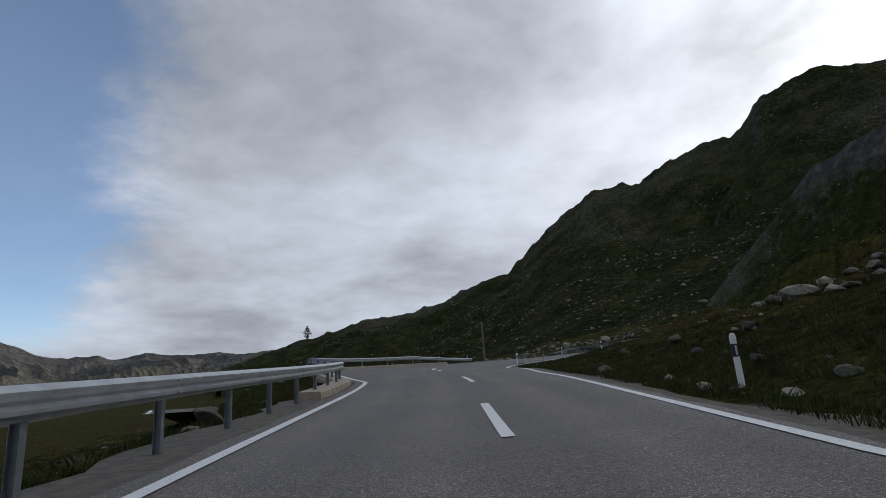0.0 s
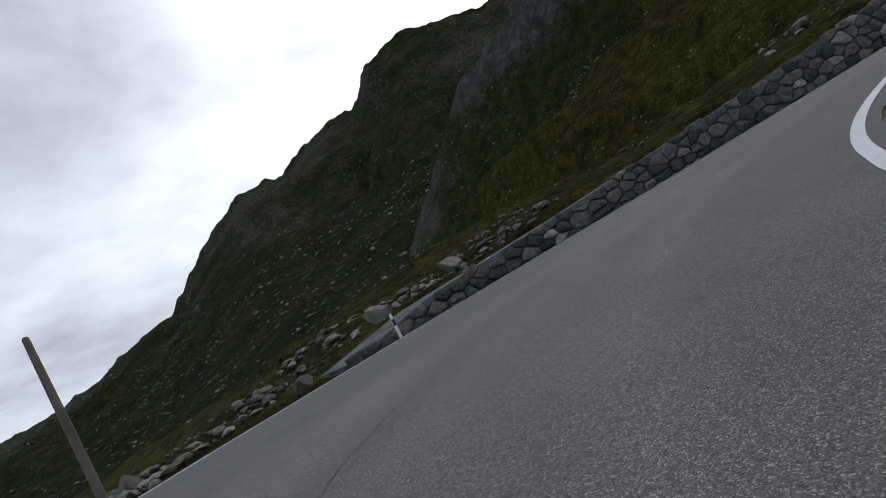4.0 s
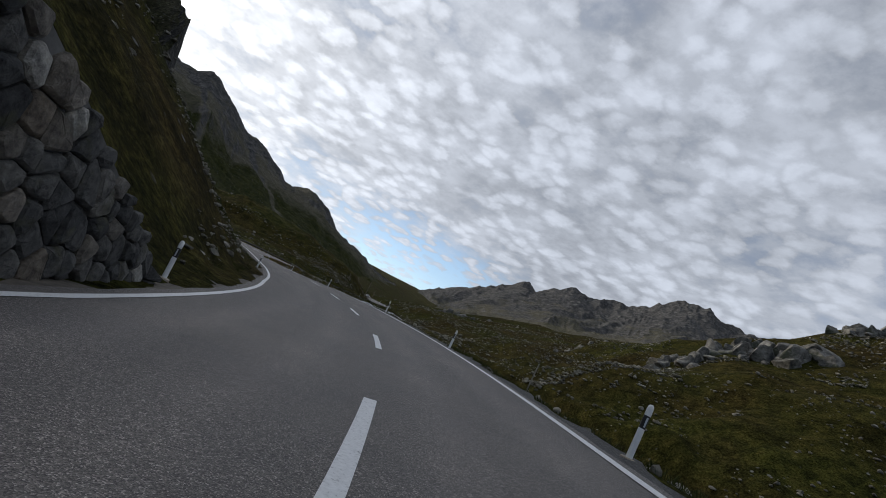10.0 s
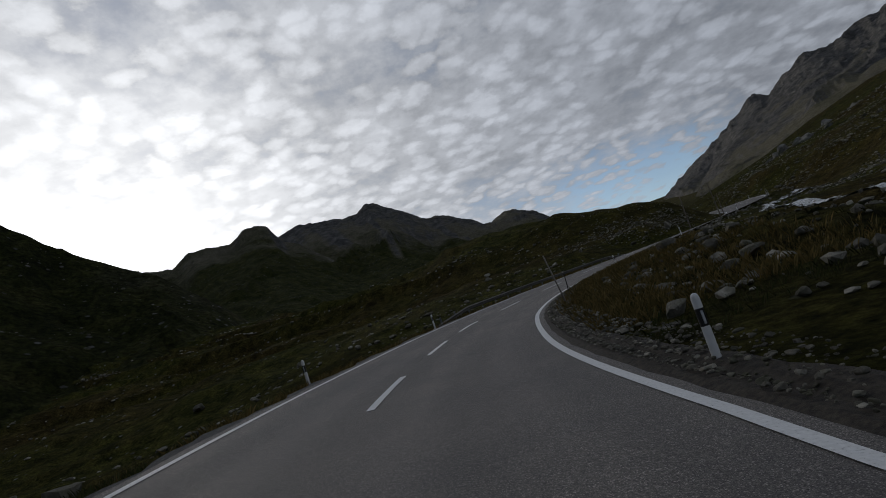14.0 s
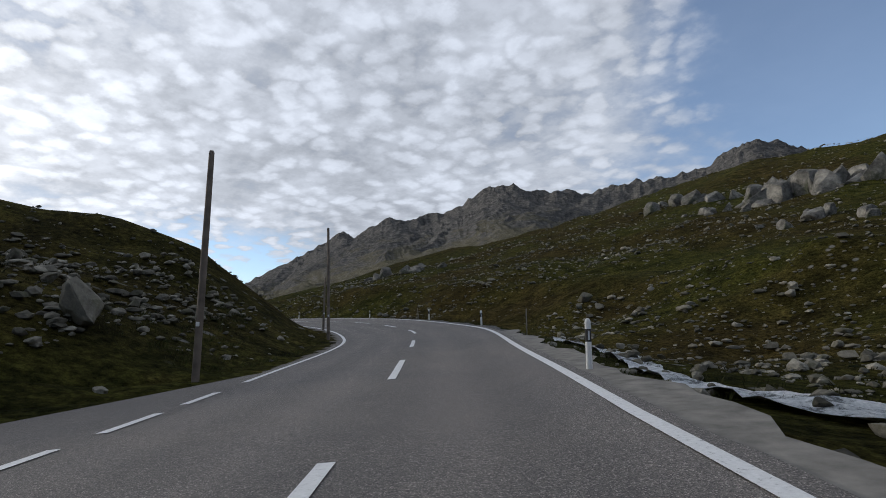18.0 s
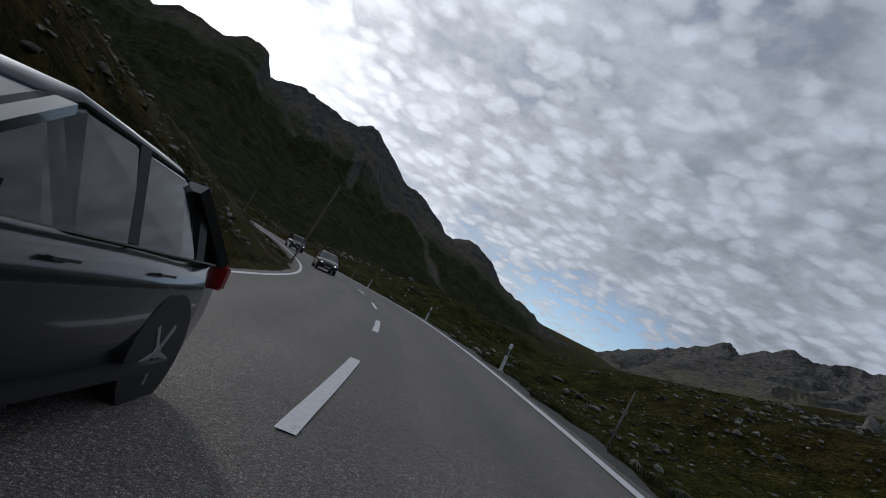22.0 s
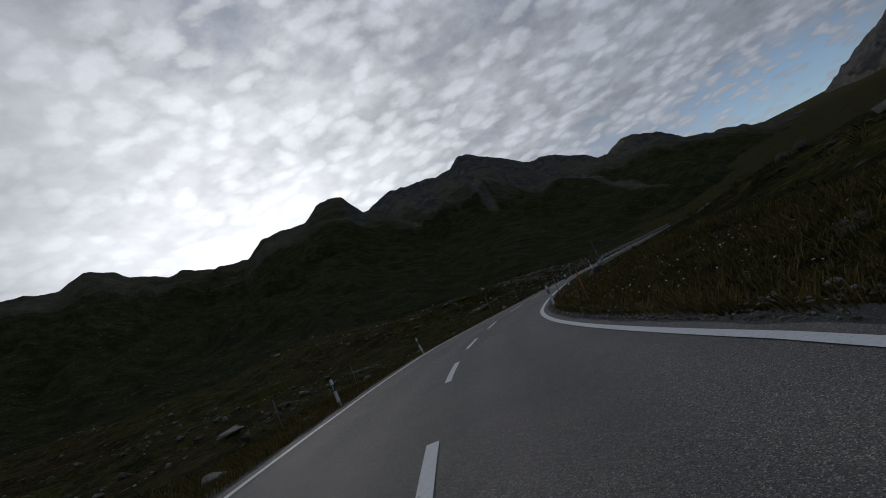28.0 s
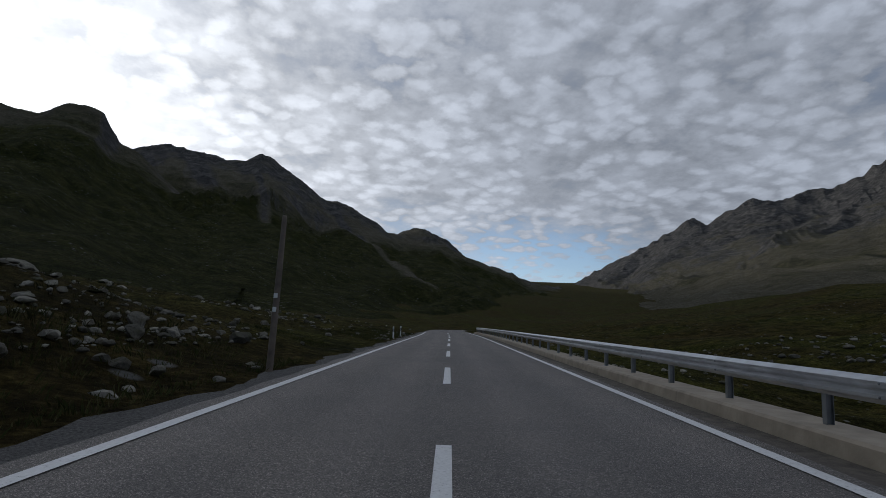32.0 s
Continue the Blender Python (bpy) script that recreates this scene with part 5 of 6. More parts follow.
# ---- rocks ----
def rock_mesh(k, sub, flat=0.75):
    rnd = random.Random(900 + k)
    bm = bmesh.new()
    bmesh.ops.create_icosphere(bm, subdivisions=sub, radius=1.0)
    off = Vector((rnd.uniform(-50, 50), rnd.uniform(-50, 50), rnd.uniform(-50, 50)))
    planes = []
    for _ in range(15):
        d = Vector((rnd.gauss(0, 1), rnd.gauss(0, 1), rnd.gauss(0, 0.8))).normalized()
        planes.append((d, rnd.uniform(0.40, 0.72)))
    for v in bm.verts:
        p = v.co.copy()
        p *= 1 + 0.22 * noise.noise(p * 1.2 + off)
        for d, o in planes:
            over = p.dot(d) - o
            if over > 0:
                p -= d * over * 0.97
        p += v.normal * 0.05 * noise.noise(p * 4 + off)
        p.z *= flat
        v.co = p
    return bm


ROCKS = []
for k in range(8):
    bm = rock_mesh(k, 3)
    me = bpy.data.meshes.new("boulder")
    bm.to_mesh(me)
    bm.free()
    me.materials.append(BOULDER)
    ROCKS.append(me)
PEBBLES = []
for k in range(6):
    bm = rock_mesh(40 + k, 2 if k < 2 else 1, 0.52)
    PEBBLES.append(([tuple(v.co) for v in bm.verts], [tuple(v.index for v in f.verts) for f in bm.faces]))
    bm.free()


def boulder(x, y, size, k, sink=0.25, stretch=(1, 1, 1), turn=None, label="pale lichen-spotted granite boulder lying on the heath"):
    ob = tagged(new("boulder", ROCKS[k % 8]), label, "boulder", "boulders beside the road")
    rnd = random.Random(int(x * 31 + y * 17))
    ob.matrix_world = Matrix.Translation((x, y, ground_at(x, y) + size * (0.5 - sink) * stretch[2] * 0.8)) @ pose(0, 0, 0, rnd.uniform(-15, 15), rnd.uniform(-15, 15), rnd.uniform(0, 360) if turn is None else turn) \
        @ Matrix.Diagonal((size * 0.5 * stretch[0], size * 0.5 * stretch[1], size * 0.5 * stretch[2], 1))
    return ob


def at_sd(s, d):
    c, t, n = station(s)
    return c[0] + n[0] * d, c[1] + n[1] * d


# boulders that stand out, by station and offset
for k, (s, d, size) in enumerate([(233, 9.0, 2.6), (238, 9.5, 2.2), (240.5, 10.2, 2.0), (258, 8.2, 1.2), (263, 7.6, 0.9), (281, 6.4, 1.3), (361, 9.8, 2.2), (364, 13.0, 0.9), (371, 19, 1.1), (207, -7.2, 0.9),
                                  (282, -11, 1.7), (277, -12.5, 1.2), (272, -13, 1.0), (285, -13, 1.1), (268, -11, 0.8), (630, -12, 1.27), (632, -13.5, 1.12), (626, -14.5, 1.2), (635, -11.5, 1.05), (623, -16, 1.12), (638, -14, 0.9), (617, -18, 1.35),
                                  (9, 6.5, 0.5), (12.5, 5.9, 0.9), (13.5, -6.3, 0.5), (20, -7.8, 0.7), (24, -9.0, 0.8), (22, -11, 0.9), (28, -8.5, 0.6), (70, 13, 1.5), (67, 12, 1.2), (73, 15, 1.9), (64, 14, 1.4), (61, 16, 1.2),
                                  (696, 7.0, 0.7), (693, 7.4, 0.55), (699, 5.8, 0.5), (690, 6.0, 0.5), (703, 8.5, 0.8), (688, 13, 1.0), (655, 8, 1.0), (640, 9, 1.1), (595, 9.5, 0.6), (612, 12, 0.8), (630, 8.5, 1.2),
                                  (455, -12, 1.4), (459, -13.5, 1.2), (462, -11.5, 1.0), (492, -8.5, 1.3), (494, -10, 1.1), (414, -41, 2.8), (410, -39, 2.0), (384, -13, 1.4), (388, -15, 1.1), (345, 20, 1.2), (352, 13.5, 1.3)]):
    x, y = at_sd(s, d)
    boulder(x, y, size, k)
for k, (x, y, size) in enumerate(((271, 26, 2.2), (268, 50, 2.4), (614.5, -40.4, 1.0), (609, -38.6, 0.7), (605.5, -39.4, 0.5), (611.2, -39.0, 0.6), (532.6, -38.4, 1.35), (534.0, -38.4, 1.0), (529.6, -38.6, 1.1))):
    boulder(x, y, size, k + 3)
rnd = random.Random(77)
made = 0
while made < 170:
    s = rnd.uniform(-5, 745)
    side = rnd.choice((-1, 1))
    l, r = HALF(s)
    e_ = 1.6 + 26 * rnd.random() ** 1.6
    if 66 < s < 151 and side > 0 and e_ < 5:
        continue
    if (535 < s < 572 or 320 < s < 354) and side > 0 and e_ < 9:
        continue
    if -20 < s < 62 and side > 0 and e_ < 3:
        continue
    x, y = at_sd(s, (l + e_) if side > 0 else -(r + e_))
    ss, dd, _ = near_road(np.array([x]), np.array([y]))
    if abs(dd[0]) < abs(l if side > 0 else r) + 1.4:
        continue
    boulder(x, y, 0.3 + 1.1 * rnd.random() ** 2, rnd.randrange(8), 0.3, (rnd.uniform(0.8, 1.4), rnd.uniform(0.7, 1.1), rnd.uniform(0.7, 1.0)))
    made += 1


def scatter(name, count, pick, label, size, seed, category="rocks", material=None, flat=1.0, lift=0.0):
    """Loose stones in one mesh; pick gives arrays of x, y and a keep mask."""
    g = np.random.RandomState(seed)
    x, y = pick(g, count)
    z = ground_z(x, y) + lift
    rot = g.rand(len(x)) * 6.28
    sz = size[0] + (size[1] - size[0]) * g.rand(len(x)) ** 2.5
    V, F = [], []
    o = 0
    for k in range(6):
        sel = np.where(np.arange(len(x)) % 6 == k)[0]
        pv, pf = np.array(PEBBLES[k][0]), np.array(PEBBLES[k][1])
        ca, sa = np.cos(rot[sel])[:, None], np.sin(rot[sel])[:, None]
        st = (0.7 + 0.7 * g.rand(len(sel)))[:, None]
        px, py, pz = pv[None, :, 0] * st, pv[None, :, 1], pv[None, :, 2] * (0.7 + 0.5 * g.rand(len(sel)))[:, None] * flat
        s5 = (sz[sel] * 0.5)[:, None]
        vx = x[sel][:, None] + s5 * (px * ca - py * sa)
        vy = y[sel][:, None] + s5 * (px * sa + py * ca)
        vz = z[sel][:, None] + s5 * (pz + (0.25 if flat == 1.0 else -0.1))
        V.append(np.stack([vx, vy, vz], 2).reshape(-1, 3))
        F.append((pf[None] + (np.arange(len(sel)) * len(pv))[:, None, None] + o).reshape(-1, 3))
        o += len(sel) * len(pv)
    V, F = np.vstack(V), np.vstack(F)
    me = bpy.data.meshes.new(name)
    me.from_pydata(V.tolist(), [], F.tolist())
    me.materials.append(material or BOULDER)
    return tagged(new(name, me), label, category, kind="stuff")


def pick_slopes(lo, hi, thr, s_lo=-40, s_hi=800, sides=(0.5,)):
    def pick(g, n):
        s = s_lo + (s_hi - s_lo) * g.rand(n * 3)
        side = np.where(g.rand(n * 3) < sides[0], 1.0, -1.0)
        half = HALF(s)
        e = lo + (hi - lo) * g.rand(n * 3) ** 1.4
        d = np.where(side > 0, half[0] + e, -half[1] - e)
        cx, cy = np.interp(s, RS, RC[:, 0]), np.interp(s, RS, RC[:, 1])
        tx, ty = np.interp(s, RS, RT[:, 0]), np.interp(s, RS, RT[:, 1])
        x, y = cx - ty * d, cy + tx * d
        keep = (fbm(x, y, 30, 3, 41) + 0.5 * fbm(x, y, 7, 2, 47) > thr)
        s2, d2, _ = near_road(x, y)
        h2 = HALF(s2)
        keep &= np.where(d2 > 0, d2 > h2[0] + lo * 0.8, -d2 > h2[1] + lo * 0.8)
        keep &= ~((d2 > 0) & (s2 > 64) & (s2 < 151) & (d2 < h2[0] + 5))
        keep &= ~((d2 > 0) & (((s2 > 320) & (s2 < 354)) | ((s2 > 534) & (s2 < 572))) & (d2 < h2[0] + 7.5))
        keep &= ~((d2 < 0) & (s2 > 650) & (-d2 < h2[1] + 2.2)) & ~((d2 > 0) & (s2 < 62) & (d2 < h2[0] + 1.9))
        i = np.where(keep)[0][:n]
        return x[i], y[i]
    return pick


scatter("loose_stones", 6000, pick_slopes(1.2, 26, 0.0), "small pale stones scattered over the heath beside the road", (0.12, 0.6), 3)
scatter("slope_rocks", 12000, pick_slopes(14, 200, 0.05), "pale rocks strewn over the grassy slopes", (0.25, 1.7), 5)
scatter("slope_rocks", 9000, pick_slopes(22, 260, -0.05, 250, 520, (0.0,)), "pale boulders covering the sunlit hillside", (0.3, 1.9), 6)
scatter("hillside_stones", 15000, pick_slopes(9, 110, -0.25, 290, 500, (0.0,)), "small pale stones all over the sunlit hillside", (0.12, 0.9), 16)
scatter("knoll_rocks", 6000, pick_slopes(25, 240, -0.05, 70, 260, (0.0,)), "pale rocks strewn over the knoll across the valley", (0.3, 1.8), 18)
scatter("heather_clumps", 12000, pick_slopes(4, 60, -0.15), "low dark heather and juniper clumps on the slopes", (0.2, 0.75), 19, "shrubs", HEATHER, 0.7)
scatter("slope_stones", 2600, pick_slopes(2.2, 38, -0.35, 148, 245, (1.0,)), "broken pale stones on the steep bank above the road", (0.12, 0.8), 20)
scatter("slope_stones", 2600, pick_slopes(2.2, 38, -0.35, 362, 500, (1.0,)), "broken pale stones on the steep bank above the road", (0.12, 0.7), 21)
scatter("slope_stones", 1300, pick_slopes(5.5, 26, -0.6, 352, 382, (1.0,)), "broken pale stones on the mound above the lay-by", (0.12, 0.9), 23)
scatter("scree", 1500, pick_slopes(4, 20, -0.7, 676, 712, (1.0,)), "dark heap of broken scree stones above the verge", (0.15, 0.6), 8)
scatter("scree", 900, pick_slopes(1.4, 12, -0.3, 55, 76, (1.0,)), "pale broken stones below the hillside at the bend", (0.2, 1.0), 9)
scatter("verge_rocks", 260, pick_slopes(1.1, 2.6, -0.8, 318, 372, (0.0,)), "pale and reddish stones lining the verge above the stream", (0.25, 0.8), 14)
scatter("gravel_stones", 5200, pick_slopes(0.5, 1.7, -0.6, 240, 318, (0.0,)), "coarse grey gravel along the verge", (0.05, 0.19), 10, lift=0.19)
scatter("verge_rocks", 240, pick_slopes(3.6, 10, -0.6, 250, 286, (0.0,)), "heap of pale boulders on the grass beyond the bend", (0.25, 1.0), 24)
scatter("gravel_stones", 5200, pick_slopes(0.45, 1.15, -1.5, 585, 650, (0.0,)), "coarse grey gravel along the verge", (0.03, 0.11), 11, lift=0.085)


def strewn(name, on, count, size, lo, hi, seed, label):
    """Rocks lying on a mountainside, in one mesh; lo and hi: the heights between which they lie."""
    g = np.random.RandomState(seed)
    me = bpy.data.objects[on].data
    co = np.empty(len(me.vertices) * 3, np.float32)
    me.vertices.foreach_get("co", co)
    co = co.reshape(-1, 3)
    co = co[(co[:, 2] > lo) & (co[:, 2] < hi)]
    co = co[fbm(co[:, 0], co[:, 1], 60, 3, seed) + 0.4 * fbm(co[:, 0], co[:, 1], 14, 2, seed + 3) > -0.02]
    sz = size[0] + (size[1] - size[0]) * g.rand(count) ** 2.5
    a = co[g.randint(0, len(co), count)] + np.column_stack([sz * g.uniform(-0.5, 0.5, count), sz * g.uniform(-0.5, 0.5, count), -0.08 * sz])
    V, F, o = [], [], 0
    for k in range(6):
        sel = np.arange(k, count, 6)
        pv, pf = np.array(PEBBLES[k][0]), np.array(PEBBLES[k][1])
        V.append((a[sel][:, None, :] + pv[None] * (sz[sel] * 0.5)[:, None, None]).reshape(-1, 3))
        F.append((pf[None] + (np.arange(len(sel)) * len(pv))[:, None, None] + o).reshape(-1, 3))
        o += len(sel) * len(pv)
    mesh = bpy.data.meshes.new(name)
    mesh.from_pydata(np.vstack(V).tolist(), [], np.vstack(F).tolist())
    mesh.materials.append(BOULDER)
    return tagged(new(name, mesh), label, "rocks", kind="stuff")


strewn("hillside_rocks", "mountain_6", 5200, (0.7, 4.2), 4, 130, 51, "pale rocks strewn over the dark mountainside")
strewn("hillside_rocks", "crag", 1500, (0.3, 1.8), 8, 70, 52, "grey rocks lying on the crag")
strewn("hillside_rocks", "mountain_8", 900, (0.4, 2.4), 20, 120, 53, "grey rocks lying on the dark spur")

CLIFFS = []
for k in range(7):
    rnd = random.Random(500 + k)
    bm = bmesh.new()
    bmesh.ops.create_icosphere(bm, subdivisions=3, radius=1.0)
    cuts = [(Vector((rnd.gauss(0, 1), rnd.gauss(0, 1), rnd.gauss(0, 0.6))).normalized(), rnd.uniform(0.40, 0.66)) for _ in range(13)]
    for v in bm.verts:
        for d, o in cuts:
            over = v.co.dot(d) - o
            if over > 0:
                v.co -= d * over
        v.co += v.normal * 0.05 * noise.noise(v.co * 3 + Vector((k * 9, 0, 0)))
        v.co *= 1.5
    me = bpy.data.meshes.new("rock")
    bm.to_mesh(me)
    bm.free()
    me.materials.append(CLIFF)
    CLIFFS.append(me)


def outcrop(name, cx, cy, spread, n, size, seed, label):
    rnd = random.Random(seed)
    e = thing(name, label, "rock outcrop")
    for k in range(n):
        x, y = cx + rnd.gauss(0, spread[0]), cy + rnd.gauss(0, spread[1])
        sz = size * rnd.uniform(0.35, 1.1)
        ob = new("rock", CLIFFS[rnd.randrange(7)])
        ob.parent = e
        ob.matrix_world = Matrix.Translation((x, y, ground_at(x, y) - sz * 0.08)) @ pose(0, 0, 0, rnd.uniform(-8, 24), rnd.uniform(-10, 10), rnd.uniform(-25, 25) + 180 * (k % 2)) @ Matrix.Diagonal((sz * rnd.uniform(0.32, 0.6), sz * 0.55, sz * rnd.uniform(0.30, 0.52), 1))


OL = "cracked pale rock outcrop on the grassy hillside"
for k, (x, y, sp, n, size) in enumerate([(313, -205, (6, 2.5), 22, 11), (316, -213, (5, 2), 10, 10), (330, -190, (5, 2), 6, 5), (262, -178, (6, 3), 12, 6), (292, -150, (7, 4), 10, 4.5), (193, -104, (4, 3), 16, 5), (199, -103, (3, 2), 8, 5),
                                         (184, -124, (6, 3), 24, 7), (190, -118, (5, 3), 12, 6), (186, -160, (6, 3), 12, 7), (146, -156, (6, 3), 10, 6), (105, -86, (4, 3), 20, 4.5), (118, -94, (3, 2.5), 14, 4), (420, -150, (8, 5), 10, 6), (360, -240, (9, 4), 12, 8), (250, -120, (5, 3), 8, 4),
                                         (470, -210, (8, 4), 10, 7)]):
    outcrop("rock_outcrop", x, y, sp, n, size, k + 1, OL)


# ---- water ----
def stream(name, pts, width, label, seed):
    rnd = random.Random(seed)
    line = spline([(x, y, 0) for x, y in pts], 0.5)
    zz = np.array([ground_at(p[0], p[1]) for p in line])
    e = thing(name, label, "stream", kind="structure")
    t = np.gradient(line[:, :2], axis=0)
    t /= np.hypot(*t.T)[:, None]
    for nm, mat_, wd, up, th in (("water", DARKWATER, width, 0.16, 0.0),):
        v, q = [], []
        i0 = 0
        for i, p in enumerate(line):
            wob = wd * (0.55 + 0.9 * value_noise(np.array([i * 0.12]), np.array([seed * 3.3]), 5)[0])
            cen = (value_noise(np.array([i * 0.2 + 40]), np.array([seed * 1.1]), 9)[0] - 0.5) * width * 0.8
            if th:
                wob *= max(0.0, value_noise(np.array([i * 0.35]), np.array([seed * 7.7]), 3)[0] * 1.7 - 0.45)
            cols = 5
            for c in range(cols):
                f = (c / (cols - 1) - 0.5) * wob + cen
                hump = 0.22 * value_noise(np.array([i * 0.9]), np.array([c * 1.7 + seed]), 7)[0]
                v.append((p[0] - t[i, 1] * f, p[1] + t[i, 0] * f, up * 0.5 + hump))
        v = np.array(v)
        v[:, 2] += ground_z(v[:, 0], v[:, 1])
        q = grid_quads(len(line), 5)
        ob = sheet(nm, v, q, mat_, smooth=True)
        ob.parent = e
    for k in range(int(len(line) * 0.9)):
        i = rnd.randrange(len(line))
        f = rnd.gauss(0, width * 0.6)
        sz = rnd.uniform(0.25, 0.9)
        ob = new("stream_stone", ROCKS[rnd.randrange(8)])
        ob.parent = e
        ob.matrix_world = Matrix.Translation((line[i, 0] - t[i, 1] * f, line[i, 1] + t[i, 0] * f, zz[i] + 0.2)) @ pose(0, 0, 0, 0, 0, rnd.uniform(0, 360)) @ Matrix.Diagonal((sz * 0.5, sz * 0.4, sz * 0.4, 1))


stream("stream", [at_sd(*q) for q in [(412, -22), (398, -15), (384, -11.5), (372, -9.2), (363, -8.4), (356, -8.6), (348, -9.5), (340, -11.5), (332, -16), (322, -24), (305, -30), (285, -33), (262, -36), (240, -42)]], 1.7,
       "foaming white mountain stream between dark rocks", 2)
stream("stream", [(528, 38), (517, 22), (507, 11), (501, 5), (496, -1), (490, -8), (483, -15), (475.5, -22.5), (470.5, -24.5), (464, -27)], 1.5, "white brook tumbling down the slope behind the lay-by", 5)


# ---- grass ----
def blades(name, count, lo, hi, height, seed, material, label, s_lo=-20, s_hi=760, thr=-0.2):
    g = np.random.RandomState(seed)
    x, y = pick_slopes(lo, hi, thr, s_lo, s_hi)(g, count)
    z = ground_z(x, y)
    n = len(x)
    B = 8
    ang = g.rand(n, B) * 6.28
    h = height * (0.5 + 0.9 * g.rand(n, B)) * (0.6 + 0.8 * g.rand(n))[:, None]
    r = (0.16 * g.rand(n, B) + 0.02) * (1 + lo / 12)
    bx, by = x[:, None] + r * np.cos(ang), y[:, None] + r * np.sin(ang)
    lean = h * (0.25 + 0.5 * g.rand(n, B))
    tx, ty = bx + lean * np.cos(ang), by + lean * np.sin(ang)
    w = (0.005 + 0.006 * g.rand(n, B)) * max(1.0, lo / 4)
    px, py = -np.sin(ang) * w, np.cos(ang) * w
    zz = np.repeat(z[:, None], B, 1) - 0.02
    V = np.stack([np.stack([bx - px, by - py, zz], 2), np.stack([bx + px, by + py, zz], 2),
                  np.stack([bx * 0.6 + tx * 0.4 + px * 0.8, by * 0.6 + ty * 0.4 + py * 0.8, zz + h * 0.62], 2),
                  np.stack([tx, ty, zz + h], 2)], 2).reshape(-1, 3)
    i = np.arange(n * B)[:, None] * 4
    F = np.vstack([i + np.array([[0, 1, 2]]), i + np.array([[0, 2, 3]])])
    me = bpy.data.meshes.new(name)
    me.from_pydata(V.tolist(), [], F.tolist())
    me.materials.append(material)
    return tagged(new(name, me), label, "grass", kind="stuff")


def grass_build(cols):
    def build(nt, bsdf):
        ge = nt.nodes.new("ShaderNodeNewGeometry")
        n = tex_noise(nt, 0.5, 3)
        f = mix_of(nt, 0.5, ge.outputs["Random Per Island"], n)
        nt.links.new(ramp_of(nt, f, cols), bsdf.inputs["Base Color"])
        bsdf.inputs["Roughness"].default_value = 0.9
        bsdf.inputs["Specular IOR Level"].default_value = 0.05
    return build


GRASS = mat("grass_blades", grass_build([(0.2, (0.0224, 0.0288, 0.0096)), (0.5, (0.048, 0.056, 0.0176)), (0.8, (0.096, 0.084, 0.036))]))
STRAW = mat("dry_grass", grass_build([(0.2, (0.060, 0.050, 0.016)), (0.5, (0.13, 0.10, 0.034)), (0.7, (0.21, 0.145, 0.052)), (0.85, (0.28, 0.22, 0.095))]))
SHRUB = mat("heather", grass_build([(0.2, (0.0096, 0.0128, 0.0064)), (0.5, (0.024, 0.0272, 0.0112)), (0.8, (0.0496, 0.0384, 0.0208))]))
PETAL = plain("white_petals", (0.72, 0.70, 0.62), 0.7, 0, 0.05)
blades("verge_grass", 34000, 1.35, 6.5, 0.14, 61, GRASS, "short green grass tufts along the verge")
blades("verge_grass", 14000, 0.9, 11, 0.13, 67, GRASS, "short green grass on the bank", -15, 48, -0.7)
blades("dry_grass", 22000, 0.8, 7, 0.17, 62, STRAW, "tall straw-coloured grass on the bank", 545, 650, -0.6)
blades("dry_grass", 13000, 1.2, 9, 0.24, 65, STRAW, "tall straw-coloured grass on the bank", 258, 330, -0.6)
blades("heath_tufts", 20000, 5, 40, 0.17, 63, SHRUB, "dark heather and grass clumps on the slopes")


def flowers(name, count, s_lo, s_hi, seed, label):
    g = np.random.RandomState(seed)
    x, y = pick_slopes(1.3, 5, -0.8, s_lo, s_hi, (0.0,))(g, count)
    z = ground_z(x, y) + 0.22 + 0.2 * g.rand(len(x))
    v, f = [], []
    for a, b, c in zip(x, y, z):
        o, r, tx, ty = len(v), g.uniform(0.018, 0.032), g.uniform(-0.6, 0.6), g.uniform(-0.6, 0.6)
        for i in range(7):
            q = i * 6.283 / 7
            v.append((a + r * math.cos(q), b + r * math.sin(q), c + r * (tx * math.cos(q) + ty * math.sin(q))))
        v += [(a, b, c + 0.008), (a - 0.003, b, c - 0.45), (a + 0.003, b, c - 0.45)]
        f += [(o + i, o + (i + 1) % 7, o + 7) for i in range(7)] + [(o + 8, o + 9, o + 7)]
    sheet(name, v, f, PETAL, smooth=False, label=label, category="flowers", kind="stuff")


flowers("verge_flowers", 500, 560, 650, 64, "small white flowers in the dry verge grass")


# ---- conifers ----
NEEDLE = plain("conifer_needles", (0.020, 0.030, 0.016), 0.9, 0, 0.45, 3.0, 0.6)
BARK = plain("bark", (0.055, 0.045, 0.035), 0.95, 0, 0.3, 4, 0.6)


